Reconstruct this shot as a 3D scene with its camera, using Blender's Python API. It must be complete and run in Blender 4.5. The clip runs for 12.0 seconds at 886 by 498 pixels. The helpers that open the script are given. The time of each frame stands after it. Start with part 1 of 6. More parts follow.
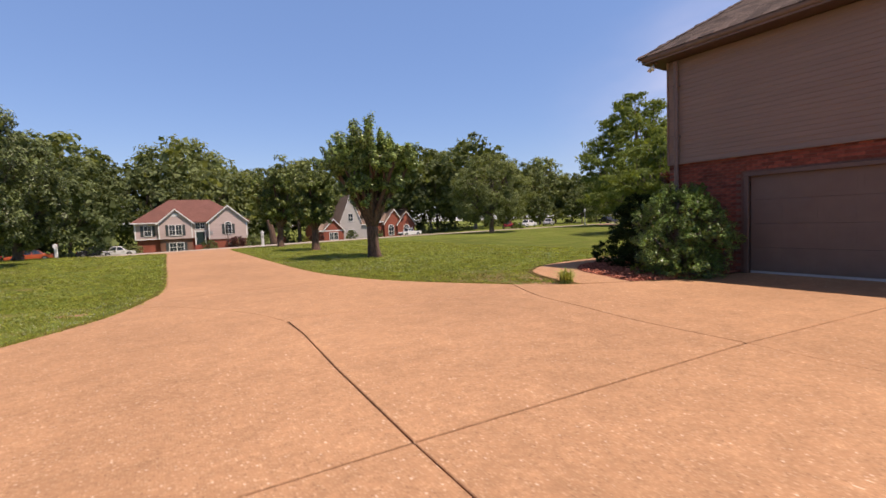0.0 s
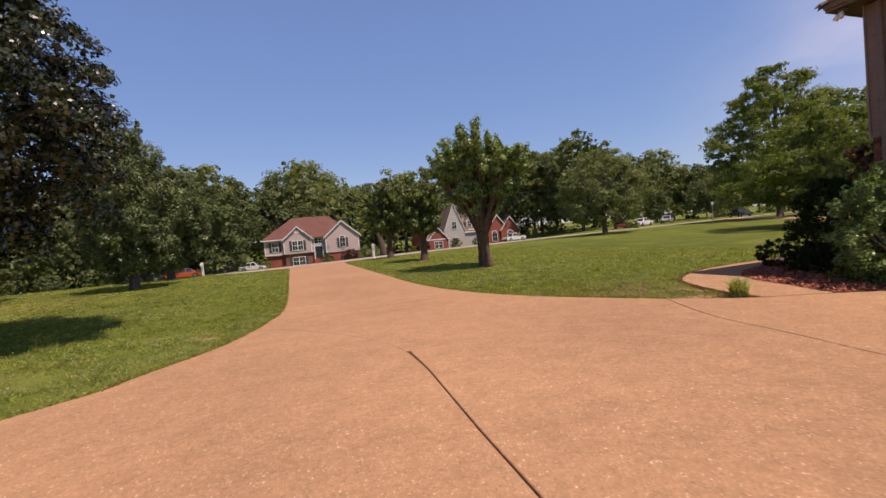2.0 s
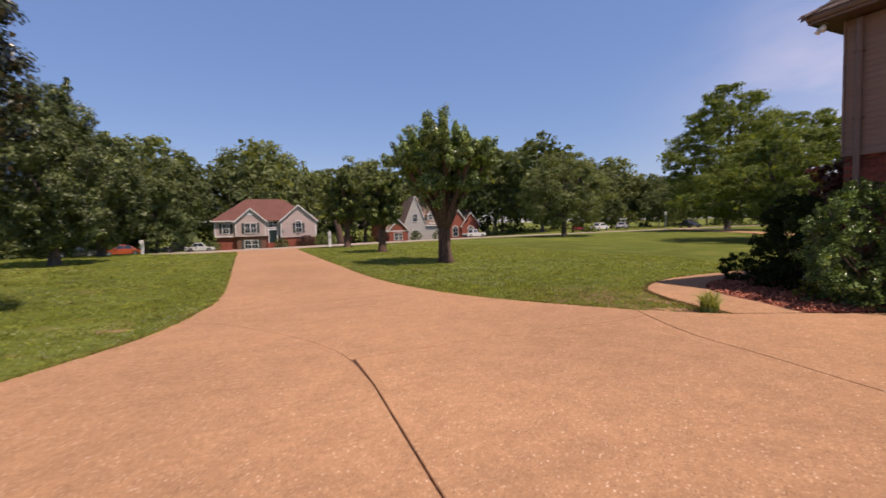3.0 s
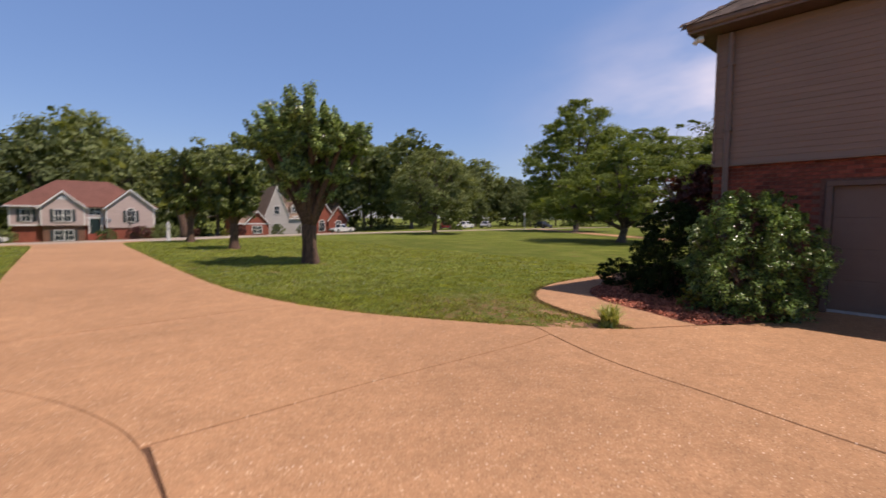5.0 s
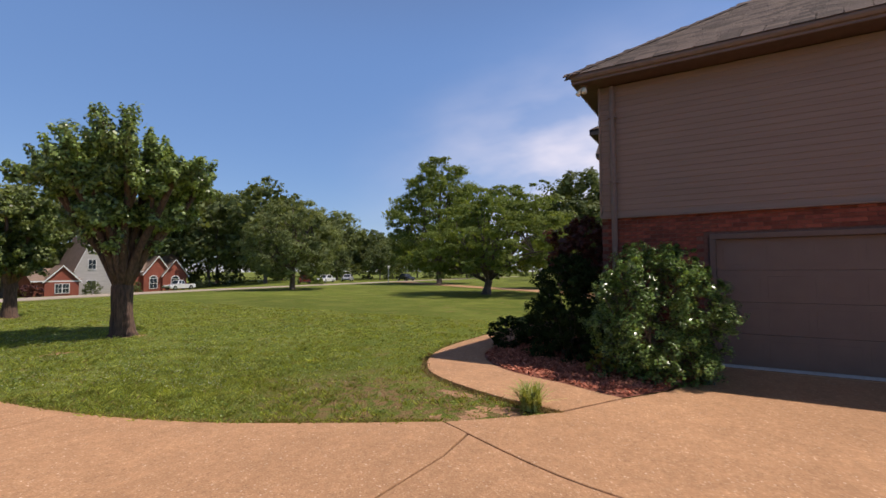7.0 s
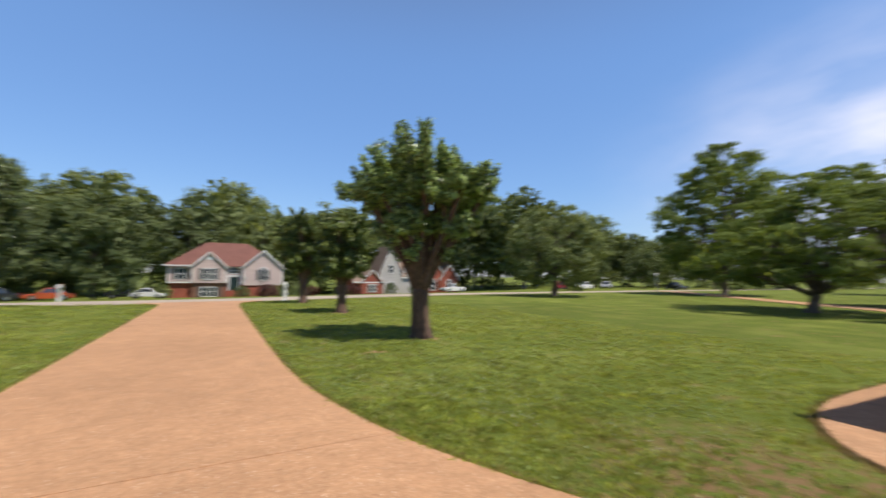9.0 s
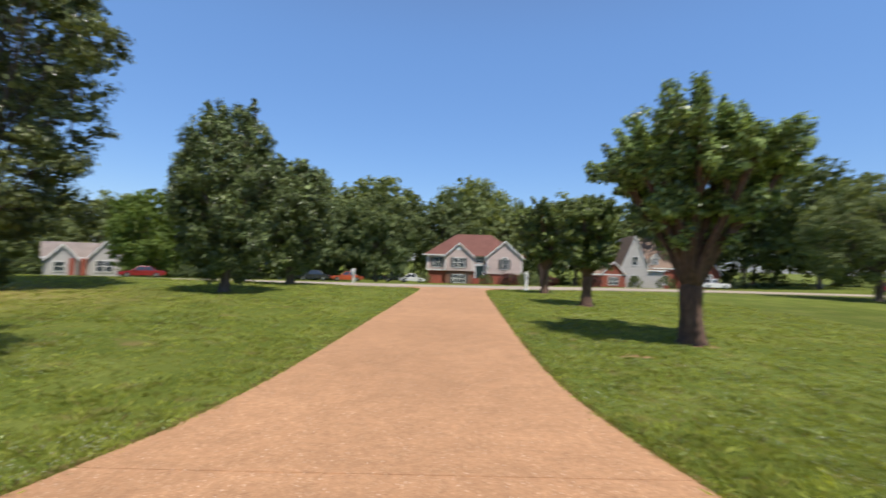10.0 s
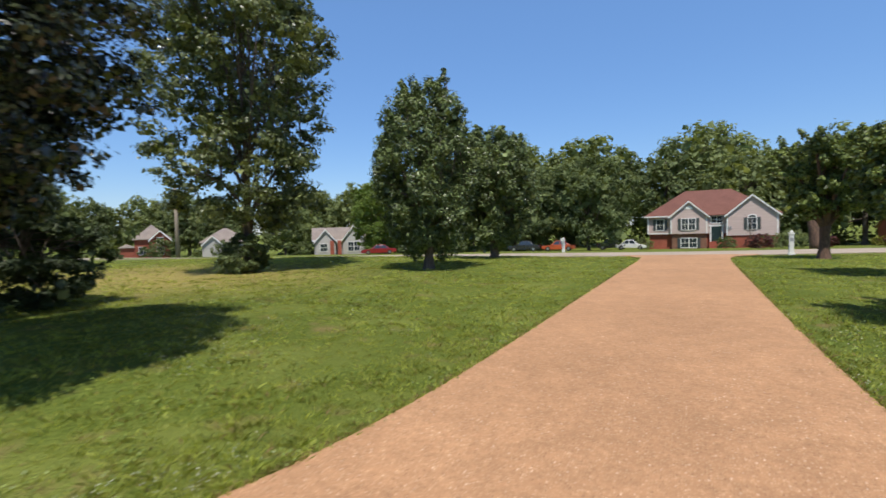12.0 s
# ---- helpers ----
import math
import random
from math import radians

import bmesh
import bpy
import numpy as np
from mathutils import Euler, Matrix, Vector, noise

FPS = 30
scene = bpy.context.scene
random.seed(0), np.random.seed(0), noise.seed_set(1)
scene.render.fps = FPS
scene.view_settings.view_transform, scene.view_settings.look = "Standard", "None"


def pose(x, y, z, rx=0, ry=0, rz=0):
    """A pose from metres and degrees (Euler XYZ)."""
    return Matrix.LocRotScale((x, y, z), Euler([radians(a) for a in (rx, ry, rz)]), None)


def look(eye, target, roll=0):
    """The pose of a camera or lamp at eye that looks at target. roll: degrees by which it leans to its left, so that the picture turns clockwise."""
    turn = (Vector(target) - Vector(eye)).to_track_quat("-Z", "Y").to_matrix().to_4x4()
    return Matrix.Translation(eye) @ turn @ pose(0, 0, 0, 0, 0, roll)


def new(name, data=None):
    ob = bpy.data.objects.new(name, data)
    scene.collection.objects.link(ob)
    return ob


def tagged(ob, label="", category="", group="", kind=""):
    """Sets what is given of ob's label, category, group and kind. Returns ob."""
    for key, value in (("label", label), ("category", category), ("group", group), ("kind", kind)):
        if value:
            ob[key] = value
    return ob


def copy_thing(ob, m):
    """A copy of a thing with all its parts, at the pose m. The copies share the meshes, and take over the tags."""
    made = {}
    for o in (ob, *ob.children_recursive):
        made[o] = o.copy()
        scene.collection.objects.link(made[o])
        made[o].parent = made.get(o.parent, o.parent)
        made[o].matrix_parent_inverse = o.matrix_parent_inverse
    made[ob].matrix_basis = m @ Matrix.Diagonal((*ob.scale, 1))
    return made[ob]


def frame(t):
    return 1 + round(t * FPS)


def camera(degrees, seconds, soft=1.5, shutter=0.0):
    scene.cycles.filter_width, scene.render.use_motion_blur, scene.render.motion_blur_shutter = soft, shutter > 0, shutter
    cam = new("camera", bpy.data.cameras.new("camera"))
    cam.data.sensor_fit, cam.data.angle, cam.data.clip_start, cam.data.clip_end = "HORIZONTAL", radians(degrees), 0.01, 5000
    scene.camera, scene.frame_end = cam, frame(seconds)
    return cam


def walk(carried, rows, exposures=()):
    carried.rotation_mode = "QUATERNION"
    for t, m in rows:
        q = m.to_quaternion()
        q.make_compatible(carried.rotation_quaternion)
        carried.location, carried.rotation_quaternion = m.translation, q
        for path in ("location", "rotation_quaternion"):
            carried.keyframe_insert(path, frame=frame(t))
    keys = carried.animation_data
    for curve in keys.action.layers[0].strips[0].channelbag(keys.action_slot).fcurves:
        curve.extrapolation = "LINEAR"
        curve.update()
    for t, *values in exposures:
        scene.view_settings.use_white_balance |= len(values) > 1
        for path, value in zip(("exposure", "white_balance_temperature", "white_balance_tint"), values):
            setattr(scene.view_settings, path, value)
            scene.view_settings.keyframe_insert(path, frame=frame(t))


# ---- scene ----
cam = camera(88.5, 12.0, soft=1.5, shutter=0.5)
PATH = [
    (0, (2.417, 3.762, 1.381), (3.474, 5.456, 1.258), -2.1),
    (0.5, (2.347, 4.099, 1.421), (3.374, 5.813, 1.321), -2.7),
    (1, (2.486, 4.357, 1.427), (3.366, 6.146, 1.274), -3.2),
    (1.5, (2.557, 4.563, 1.456), (3.156, 6.469, 1.358), -3.1),
    (2, (2.571, 4.938, 1.459), (3.227, 6.827, 1.389), -5.0),
    (2.5, (2.769, 5.359, 1.462), (3.462, 7.231, 1.351), -3.6),
    (3, (2.845, 5.663, 1.458), (3.664, 7.484, 1.348), -1.3),
    (3.2, (2.885, 5.854, 1.478), (3.781, 7.64, 1.379), -1.9),
    (4.8, (3.443, 6.943, 1.502), (4.668, 8.516, 1.345), 1.7),
    (5, (3.518, 7.102, 1.514), (4.821, 8.613, 1.38), 0.5),
    (5.5, (3.76, 7.477, 1.54), (5.143, 8.921, 1.541), -2.1),
    (6, (4.012, 7.868, 1.526), (5.601, 9.083, 1.555), -0.5),
    (6.5, (4.256, 8.206, 1.541), (5.92, 9.313, 1.616), -0.3),
    (6.7, (4.362, 8.319, 1.561), (6.065, 9.362, 1.669), -0.5),
    (8.3, (4.93, 9.524, 1.619), (6.373, 10.909, 1.651), 3.5),
    (8.5, (4.942, 9.777, 1.64), (6.268, 11.271, 1.741), 2.4),
    (9, (4.956, 10.256, 1.631), (5.865, 12.034, 1.75), 0.8),
    (9.5, (4.974, 10.72, 1.622), (5.302, 12.691, 1.716), 1.1),
    (10, (4.876, 11.212, 1.6), (4.804, 13.21, 1.654), 2.0),
    (10.5, (4.786, 11.575, 1.605), (4.182, 13.48, 1.54), 0.0),
    (11, (4.794, 11.948, 1.61), (3.801, 13.684, 1.575), -1.4),
    (11.5, (4.745, 12.408, 1.611), (3.723, 14.125, 1.533), -1.6),
    (12, (4.76, 13.032, 1.628), (3.812, 14.791, 1.543), -1.5),
]
walk(cam, [(t, look(eye, target, roll)) for t, eye, target, roll in PATH], exposures=[(0.0, 0.50, 7350, 26), (0.5, 0.37, 7400, 27), (1.5, 0.26, 7400, 28), (2.5, 0.24, 7350, 29), (5.5, 0.26, 7080, 24), (6.7, 0.22, 6900, 20), (8.3, 0.54, 6750, 14), (9.5, 0.52, 6520, 13), (12.0, 0.45, 6400, 11)])

# ---- light ----
SUN_DIR = Vector((0.25, -0.46, 1.0)).normalized()
SUN_ELEV = math.asin(SUN_DIR.z)
SUN_ROT = math.atan2(SUN_DIR.x, SUN_DIR.y)
world = bpy.data.worlds.new("world")
scene.world = world
world.use_nodes = True
wn, wl = world.node_tree.nodes, world.node_tree.links
sky = wn.new("ShaderNodeTexSky")
sky.sky_type = "NISHITA"
sky.sun_disc = False
sky.sun_elevation, sky.sun_rotation = SUN_ELEV, SUN_ROT
sky.air_density, sky.dust_density, sky.ozone_density = 1.2, 0.0, 6.0
hsv = wn.new("ShaderNodeHueSaturation")
hsv.inputs["Hue"].default_value, hsv.inputs["Saturation"].default_value = 0.506, 1.12
wl.new(sky.outputs["Color"], hsv.inputs["Color"])
haze = wn.new("ShaderNodeMixRGB")
haze.inputs["Fac"].default_value, haze.inputs["Color2"].default_value = 0.5, (1.30, 2.60, 5.10, 1)
wl.new(hsv.outputs["Color"], haze.inputs["Color1"])
way, split, high, dome = wn.new("ShaderNodeTexCoord"), wn.new("ShaderNodeSeparateXYZ"), wn.new("ShaderNodeMapRange"), wn.new("ShaderNodeMixRGB")
high.inputs["From Min"].default_value, high.inputs["From Max"].default_value = 0.40, 0.90
high.interpolation_type = "SMOOTHSTEP"
low = wn.new("ShaderNodeVectorMath")
low.operation = "SCALE"
low.inputs["Scale"].default_value = 1.14
wl.new(way.outputs["Generated"], split.inputs["Vector"]), wl.new(split.outputs["Z"], high.inputs["Value"])
wl.new(haze.outputs["Color"], low.inputs[0]), wl.new(low.outputs["Vector"], dome.inputs["Color1"])
dome.inputs["Color2"].default_value = (0.90, 0.84, 1.12, 1)
wl.new(high.outputs["Result"], dome.inputs["Fac"]), wl.new(dome.outputs["Color"], wn["Background"].inputs["Color"])
wn["Background"].inputs["Strength"].default_value = 0.096
sun_data = bpy.data.lights.new("sun", "SUN")
sun_data.energy, sun_data.angle, sun_data.color = 3.5, radians(0.53), (1.0, 0.95, 0.87)
sun = new("sun", sun_data)
sun.matrix_world = look(SUN_DIR * 200, (0, 0, 0))


# ---- materials ----
def mat(name, c1, c2, scale=6.0, rough=0.85, bump=0.0, bscale=None, big=0.0, bigscale=0.5, island=0.0, rand=0.0, metal=0.0, spec=0.5,
        detail=4.0, stretch=None):
    """Two colours mixed by grain, a larger stain over it, and a bump."""
    m = bpy.data.materials.new(name)
    m.use_nodes = True
    n, l = m.node_tree.nodes, m.node_tree.links
    b = n["Principled BSDF"]
    b.inputs["Roughness"].default_value, b.inputs["Metallic"].default_value = rough, metal
    b.inputs["Specular IOR Level"].default_value = spec
    tc = n.new("ShaderNodeTexCoord")
    coord = tc.outputs["Object"]
    if stretch:
        mp = n.new("ShaderNodeMapping")
        mp.inputs["Scale"].default_value = stretch
        l.new(coord, mp.inputs["Vector"])
        coord = mp.outputs["Vector"]
    g = n.new("ShaderNodeTexNoise")
    g.inputs["Scale"].default_value, g.inputs["Detail"].default_value = scale, detail
    l.new(coord, g.inputs["Vector"])
    ramp = n.new("ShaderNodeValToRGB")
    ramp.color_ramp.elements[0].position, ramp.color_ramp.elements[1].position = 0.3, 0.7
    ramp.color_ramp.elements[0].color, ramp.color_ramp.elements[1].color = (*c1, 1), (*c2, 1)
    l.new(g.outputs["Fac"], ramp.inputs["Fac"])
    out = ramp.outputs["Color"]
    fac = None
    if big:
        s = n.new("ShaderNodeTexNoise")
        s.inputs["Scale"].default_value, s.inputs["Detail"].default_value = bigscale, 3.0
        l.new(coord, s.inputs["Vector"])
        mr = n.new("ShaderNodeMapRange")
        mr.inputs["From Min"].default_value, mr.inputs["From Max"].default_value = 0.3, 0.7
        mr.inputs["To Min"].default_value, mr.inputs["To Max"].default_value = 1 - big, 1 + big
        l.new(s.outputs["Fac"], mr.inputs["Value"])
        fac = mr.outputs["Result"]
    for amount, node, sock in ((island, "ShaderNodeNewGeometry", "Random Per Island"), (rand, "ShaderNodeObjectInfo", "Random")):
        if amount:
            r = n.new(node)
            mr = n.new("ShaderNodeMapRange")
            mr.inputs["To Min"].default_value, mr.inputs["To Max"].default_value = 1 - amount, 1 + amount
            l.new(r.outputs[sock], mr.inputs["Value"])
            if fac:
                mm = n.new("ShaderNodeMath")
                mm.operation = "MULTIPLY"
                l.new(fac, mm.inputs[0]), l.new(mr.outputs["Result"], mm.inputs[1])
                fac = mm.outputs["Value"]
            else:
                fac = mr.outputs["Result"]
    if fac:
        vm = n.new("ShaderNodeVectorMath")
        vm.operation = "SCALE"
        l.new(out, vm.inputs[0]), l.new(fac, vm.inputs["Scale"])
        out = vm.outputs["Vector"]
    l.new(out, b.inputs["Base Color"])
    if bump:
        bn = n.new("ShaderNodeTexNoise")
        bn.inputs["Scale"].default_value, bn.inputs["Detail"].default_value = bscale or scale * 3, 5.0
        l.new(coord, bn.inputs["Vector"])
        bp = n.new("ShaderNodeBump")
        bp.inputs["Strength"].default_value, bp.inputs["Distance"].default_value = bump, 0.02
        l.new(bn.outputs["Fac"], bp.inputs["Height"])
        l.new(bp.outputs["Normal"], b.inputs["Normal"])
    return m


def leaf_mat(name, c1, c2, rough=0.45, trans=0.35, spec=0.5, patch=0.9, amount=0.25):
    """Leaves: each its own shade between two greens, some light passing through."""
    m = bpy.data.materials.new(name)
    m.use_nodes = True
    n, l = m.node_tree.nodes, m.node_tree.links
    b = n["Principled BSDF"]
    b.inputs["Roughness"].default_value, b.inputs["Specular IOR Level"].default_value = rough, spec
    geo = n.new("ShaderNodeNewGeometry")
    ramp = n.new("ShaderNodeValToRGB")
    ramp.color_ramp.elements[0].color, ramp.color_ramp.elements[1].color = (*c1, 1), (*c2, 1)
    l.new(geo.outputs["Random Per Island"], ramp.inputs["Fac"])
    tc = n.new("ShaderNodeTexCoord")
    g = n.new("ShaderNodeTexNoise")
    g.inputs["Scale"].default_value, g.inputs["Detail"].default_value = patch, 3.0
    l.new(tc.outputs["Object"], g.inputs["Vector"])
    mr = n.new("ShaderNodeMapRange")
    mr.inputs["From Min"].default_value, mr.inputs["From Max"].default_value = 0.3, 0.7
    mr.inputs["To Min"].default_value, mr.inputs["To Max"].default_value = 1 - amount, 1 + amount
    l.new(g.outputs["Fac"], mr.inputs["Value"])
    vm = n.new("ShaderNodeVectorMath")
    vm.operation = "SCALE"
    l.new(ramp.outputs["Color"], vm.inputs[0]), l.new(mr.outputs["Result"], vm.inputs["Scale"])
    l.new(vm.outputs["Vector"], b.inputs["Base Color"])
    t = n.new("ShaderNodeBsdfTranslucent")
    warm = n.new("ShaderNodeVectorMath")
    warm.operation = "MULTIPLY"
    warm.inputs[1].default_value = (1.25, 1.15, 0.5)
    l.new(vm.outputs["Vector"], warm.inputs[0])
    l.new(warm.outputs["Vector"], t.inputs["Color"])
    mix = n.new("ShaderNodeMixShader")
    mix.inputs["Fac"].default_value = trans
    l.new(b.outputs["BSDF"], mix.inputs[1]), l.new(t.outputs["BSDF"], mix.inputs[2])
    l.new(mix.outputs["Shader"], n["Material Output"].inputs["Surface"])
    return m


def aggregate_mat():
    """Exposed-aggregate concrete: small rounded pebbles in tan cement, with broad wear."""
    m = bpy.data.materials.new("exposed_aggregate")
    m.use_nodes = True
    n, l = m.node_tree.nodes, m.node_tree.links
    b = n["Principled BSDF"]
    b.inputs["Roughness"].default_value, b.inputs["Specular IOR Level"].default_value = 0.8, 0.18
    tc = n.new("ShaderNodeTexCoord")
    v = n.new("ShaderNodeTexVoronoi")
    v.inputs["Scale"].default_value = 55.0
    l.new(tc.outputs["Object"], v.inputs["Vector"])
    sep = n.new("ShaderNodeSeparateColor")
    l.new(v.outputs["Color"], sep.inputs["Color"])
    ramp = n.new("ShaderNodeValToRGB")
    e = ramp.color_ramp.elements
    e[0].position, e[0].color = 0.0, (0.315, 0.175, 0.096, 1)
    e[1].position, e[1].color = 1.0, (0.745, 0.580, 0.436, 1)
    for p, c in ((0.18, (0.444, 0.252, 0.134, 1)), (0.55, (0.487, 0.283, 0.153, 1)), (0.90, (0.525, 0.320, 0.180, 1)), (0.975, (0.602, 0.400, 0.251, 1))):
        k = e.new(p)
        k.color = c
    l.new(sep.outputs["Red"], ramp.inputs["Fac"])
    cem = n.new("ShaderNodeMixRGB")
    cem.inputs["Color2"].default_value = (0.439, 0.245, 0.131, 1)
    edge = n.new("ShaderNodeMapRange")
    edge.inputs["From Min"].default_value, edge.inputs["From Max"].default_value = 0.35, 0.6
    l.new(v.outputs["Distance"], edge.inputs["Value"])
    l.new(edge.outputs["Result"], cem.inputs["Fac"]), l.new(ramp.outputs["Color"], cem.inputs["Color1"])
    out = cem.outputs["Color"]
    for sc, amt, det in ((0.35, 0.10, 3.0), (3.0, 0.09, 5.0), (14.0, 0.10, 3.0)):
        s = n.new("ShaderNodeTexNoise")
        s.inputs["Scale"].default_value, s.inputs["Detail"].default_value = sc, det
        l.new(tc.outputs["Object"], s.inputs["Vector"])
        mr = n.new("ShaderNodeMapRange")
        mr.inputs["From Min"].default_value, mr.inputs["From Max"].default_value = 0.3, 0.7
        mr.inputs["To Min"].default_value, mr.inputs["To Max"].default_value = 1 - amt, 1 + amt
        l.new(s.outputs["Fac"], mr.inputs["Value"])
        vm = n.new("ShaderNodeVectorMath")
        vm.operation = "SCALE"
        l.new(out, vm.inputs[0]), l.new(mr.outputs["Result"], vm.inputs["Scale"])
        out = vm.outputs["Vector"]
    l.new(out, b.inputs["Base Color"])
    bp = n.new("ShaderNodeBump")
    bp.invert = True
    bp.inputs["Strength"].default_value, bp.inputs["Distance"].default_value = 0.6, 0.006
    l.new(v.outputs["Distance"], bp.inputs["Height"])
    l.new(bp.outputs["Normal"], b.inputs["Normal"])
    return m


def lawn_mat():
    """Soil and thatch under the grass: greens with worn, yellowed and bare patches."""
    m = bpy.data.materials.new("lawn")
    m.use_nodes = True
    n, l = m.node_tree.nodes, m.node_tree.links
    b = n["Principled BSDF"]
    b.inputs["Roughness"].default_value, b.inputs["Specular IOR Level"].default_value = 0.95, 0.1
    tc = n.new("ShaderNodeTexCoord")

    def noise_fac(scale, detail, lo, hi, a=0.0, z=1.0):
        s = n.new("ShaderNodeTexNoise")
        s.inputs["Scale"].default_value, s.inputs["Detail"].default_value = scale, detail
        l.new(tc.outputs["Object"], s.inputs["Vector"])
        mr = n.new("ShaderNodeMapRange")
        mr.inputs["From Min"].default_value, mr.inputs["From Max"].default_value = lo, hi
        mr.inputs["To Min"].default_value, mr.inputs["To Max"].default_value = a, z
        l.new(s.outputs["Fac"], mr.inputs["Value"])
        return mr.outputs["Result"]

    def mixed(fac, c1, c2):
        x = n.new("ShaderNodeMixRGB")
        l.new(fac, x.inputs["Fac"])
        for c, i in ((c1, "Color1"), (c2, "Color2")):
            if isinstance(c, tuple):
                x.inputs[i].default_value = (*c, 1)
            else:
                l.new(c, x.inputs[i])
        return x.outputs["Color"]

    fine = mixed(noise_fac(22.0, 6.0, 0.3, 0.7), (0.082, 0.118, 0.017), (0.180, 0.220, 0.042))
    patch = mixed(noise_fac(0.55, 4.0, 0.46, 0.68), fine, (0.205, 0.235, 0.050))
    dry = mixed(noise_fac(1.7, 6.0, 0.58, 0.72, 0.0, 0.65), patch, (0.270, 0.195, 0.085))

    def spot(base, x, y, rx, ry, amount, colour, low=0.44):
        """A worn area of the lawn, ragged at its edge."""
        mp, gr, ml = n.new("ShaderNodeMapping"), n.new("ShaderNodeTexGradient"), n.new("ShaderNodeMath")
        mp.inputs["Scale"].default_value = (1 / rx, 1 / ry, 0.01)
        mp.inputs["Location"].default_value = (-x / rx, -y / ry, 0)
        gr.gradient_type, ml.operation, ml.use_clamp = "SPHERICAL", "MULTIPLY", True
        l.new(tc.outputs["Object"], mp.inputs["Vector"]), l.new(mp.outputs["Vector"], gr.inputs["Vector"])
        l.new(gr.outputs["Fac"], ml.inputs[0]), l.new(noise_fac(7.0, 6.0, low, 0.60, 0.0, amount), ml.inputs[1])
        return mixed(ml.outputs["Value"], base, colour)

    dry = spot(dry, -12.5, 22.8, 10.0, 7.0, 2.0, (0.320, 0.260, 0.080), 0.15)
    dry = spot(dry, 9.15, 12.0, 2.0, 2.5, 1.6, (0.270, 0.175, 0.085))
    dry = spot(dry, 1.2, 14.4, 0.5, 0.8, 0.5, (0.250, 0.160, 0.080))
    s = n.new("ShaderNodeVectorMath")
    s.operation = "SCALE"
    l.new(dry, s.inputs[0]), l.new(noise_fac(0.12, 2.0, 0.3, 0.7, 0.85, 1.15), s.inputs["Scale"])
    l.new(s.outputs["Vector"], b.inputs["Base Color"])
    bp = n.new("ShaderNodeBump")
    bp.inputs["Strength"].default_value, bp.inputs["Distance"].default_value = 0.8, 0.05
    l.new(noise_fac(30.0, 6.0, 0.2, 0.8), bp.inputs["Height"])
    l.new(bp.outputs["Normal"], b.inputs["Normal"])
    return m


def glass_mat(name, tint=(0.03, 0.04, 0.05)):
    m = bpy.data.materials.new(name)
    m.use_nodes = True
    b = m.node_tree.nodes["Principled BSDF"]
    b.inputs["Base Color"].default_value = (*tint, 1)
    b.inputs["Roughness"].default_value, b.inputs["Specular IOR Level"].default_value = 0.06, 0.8
    return m


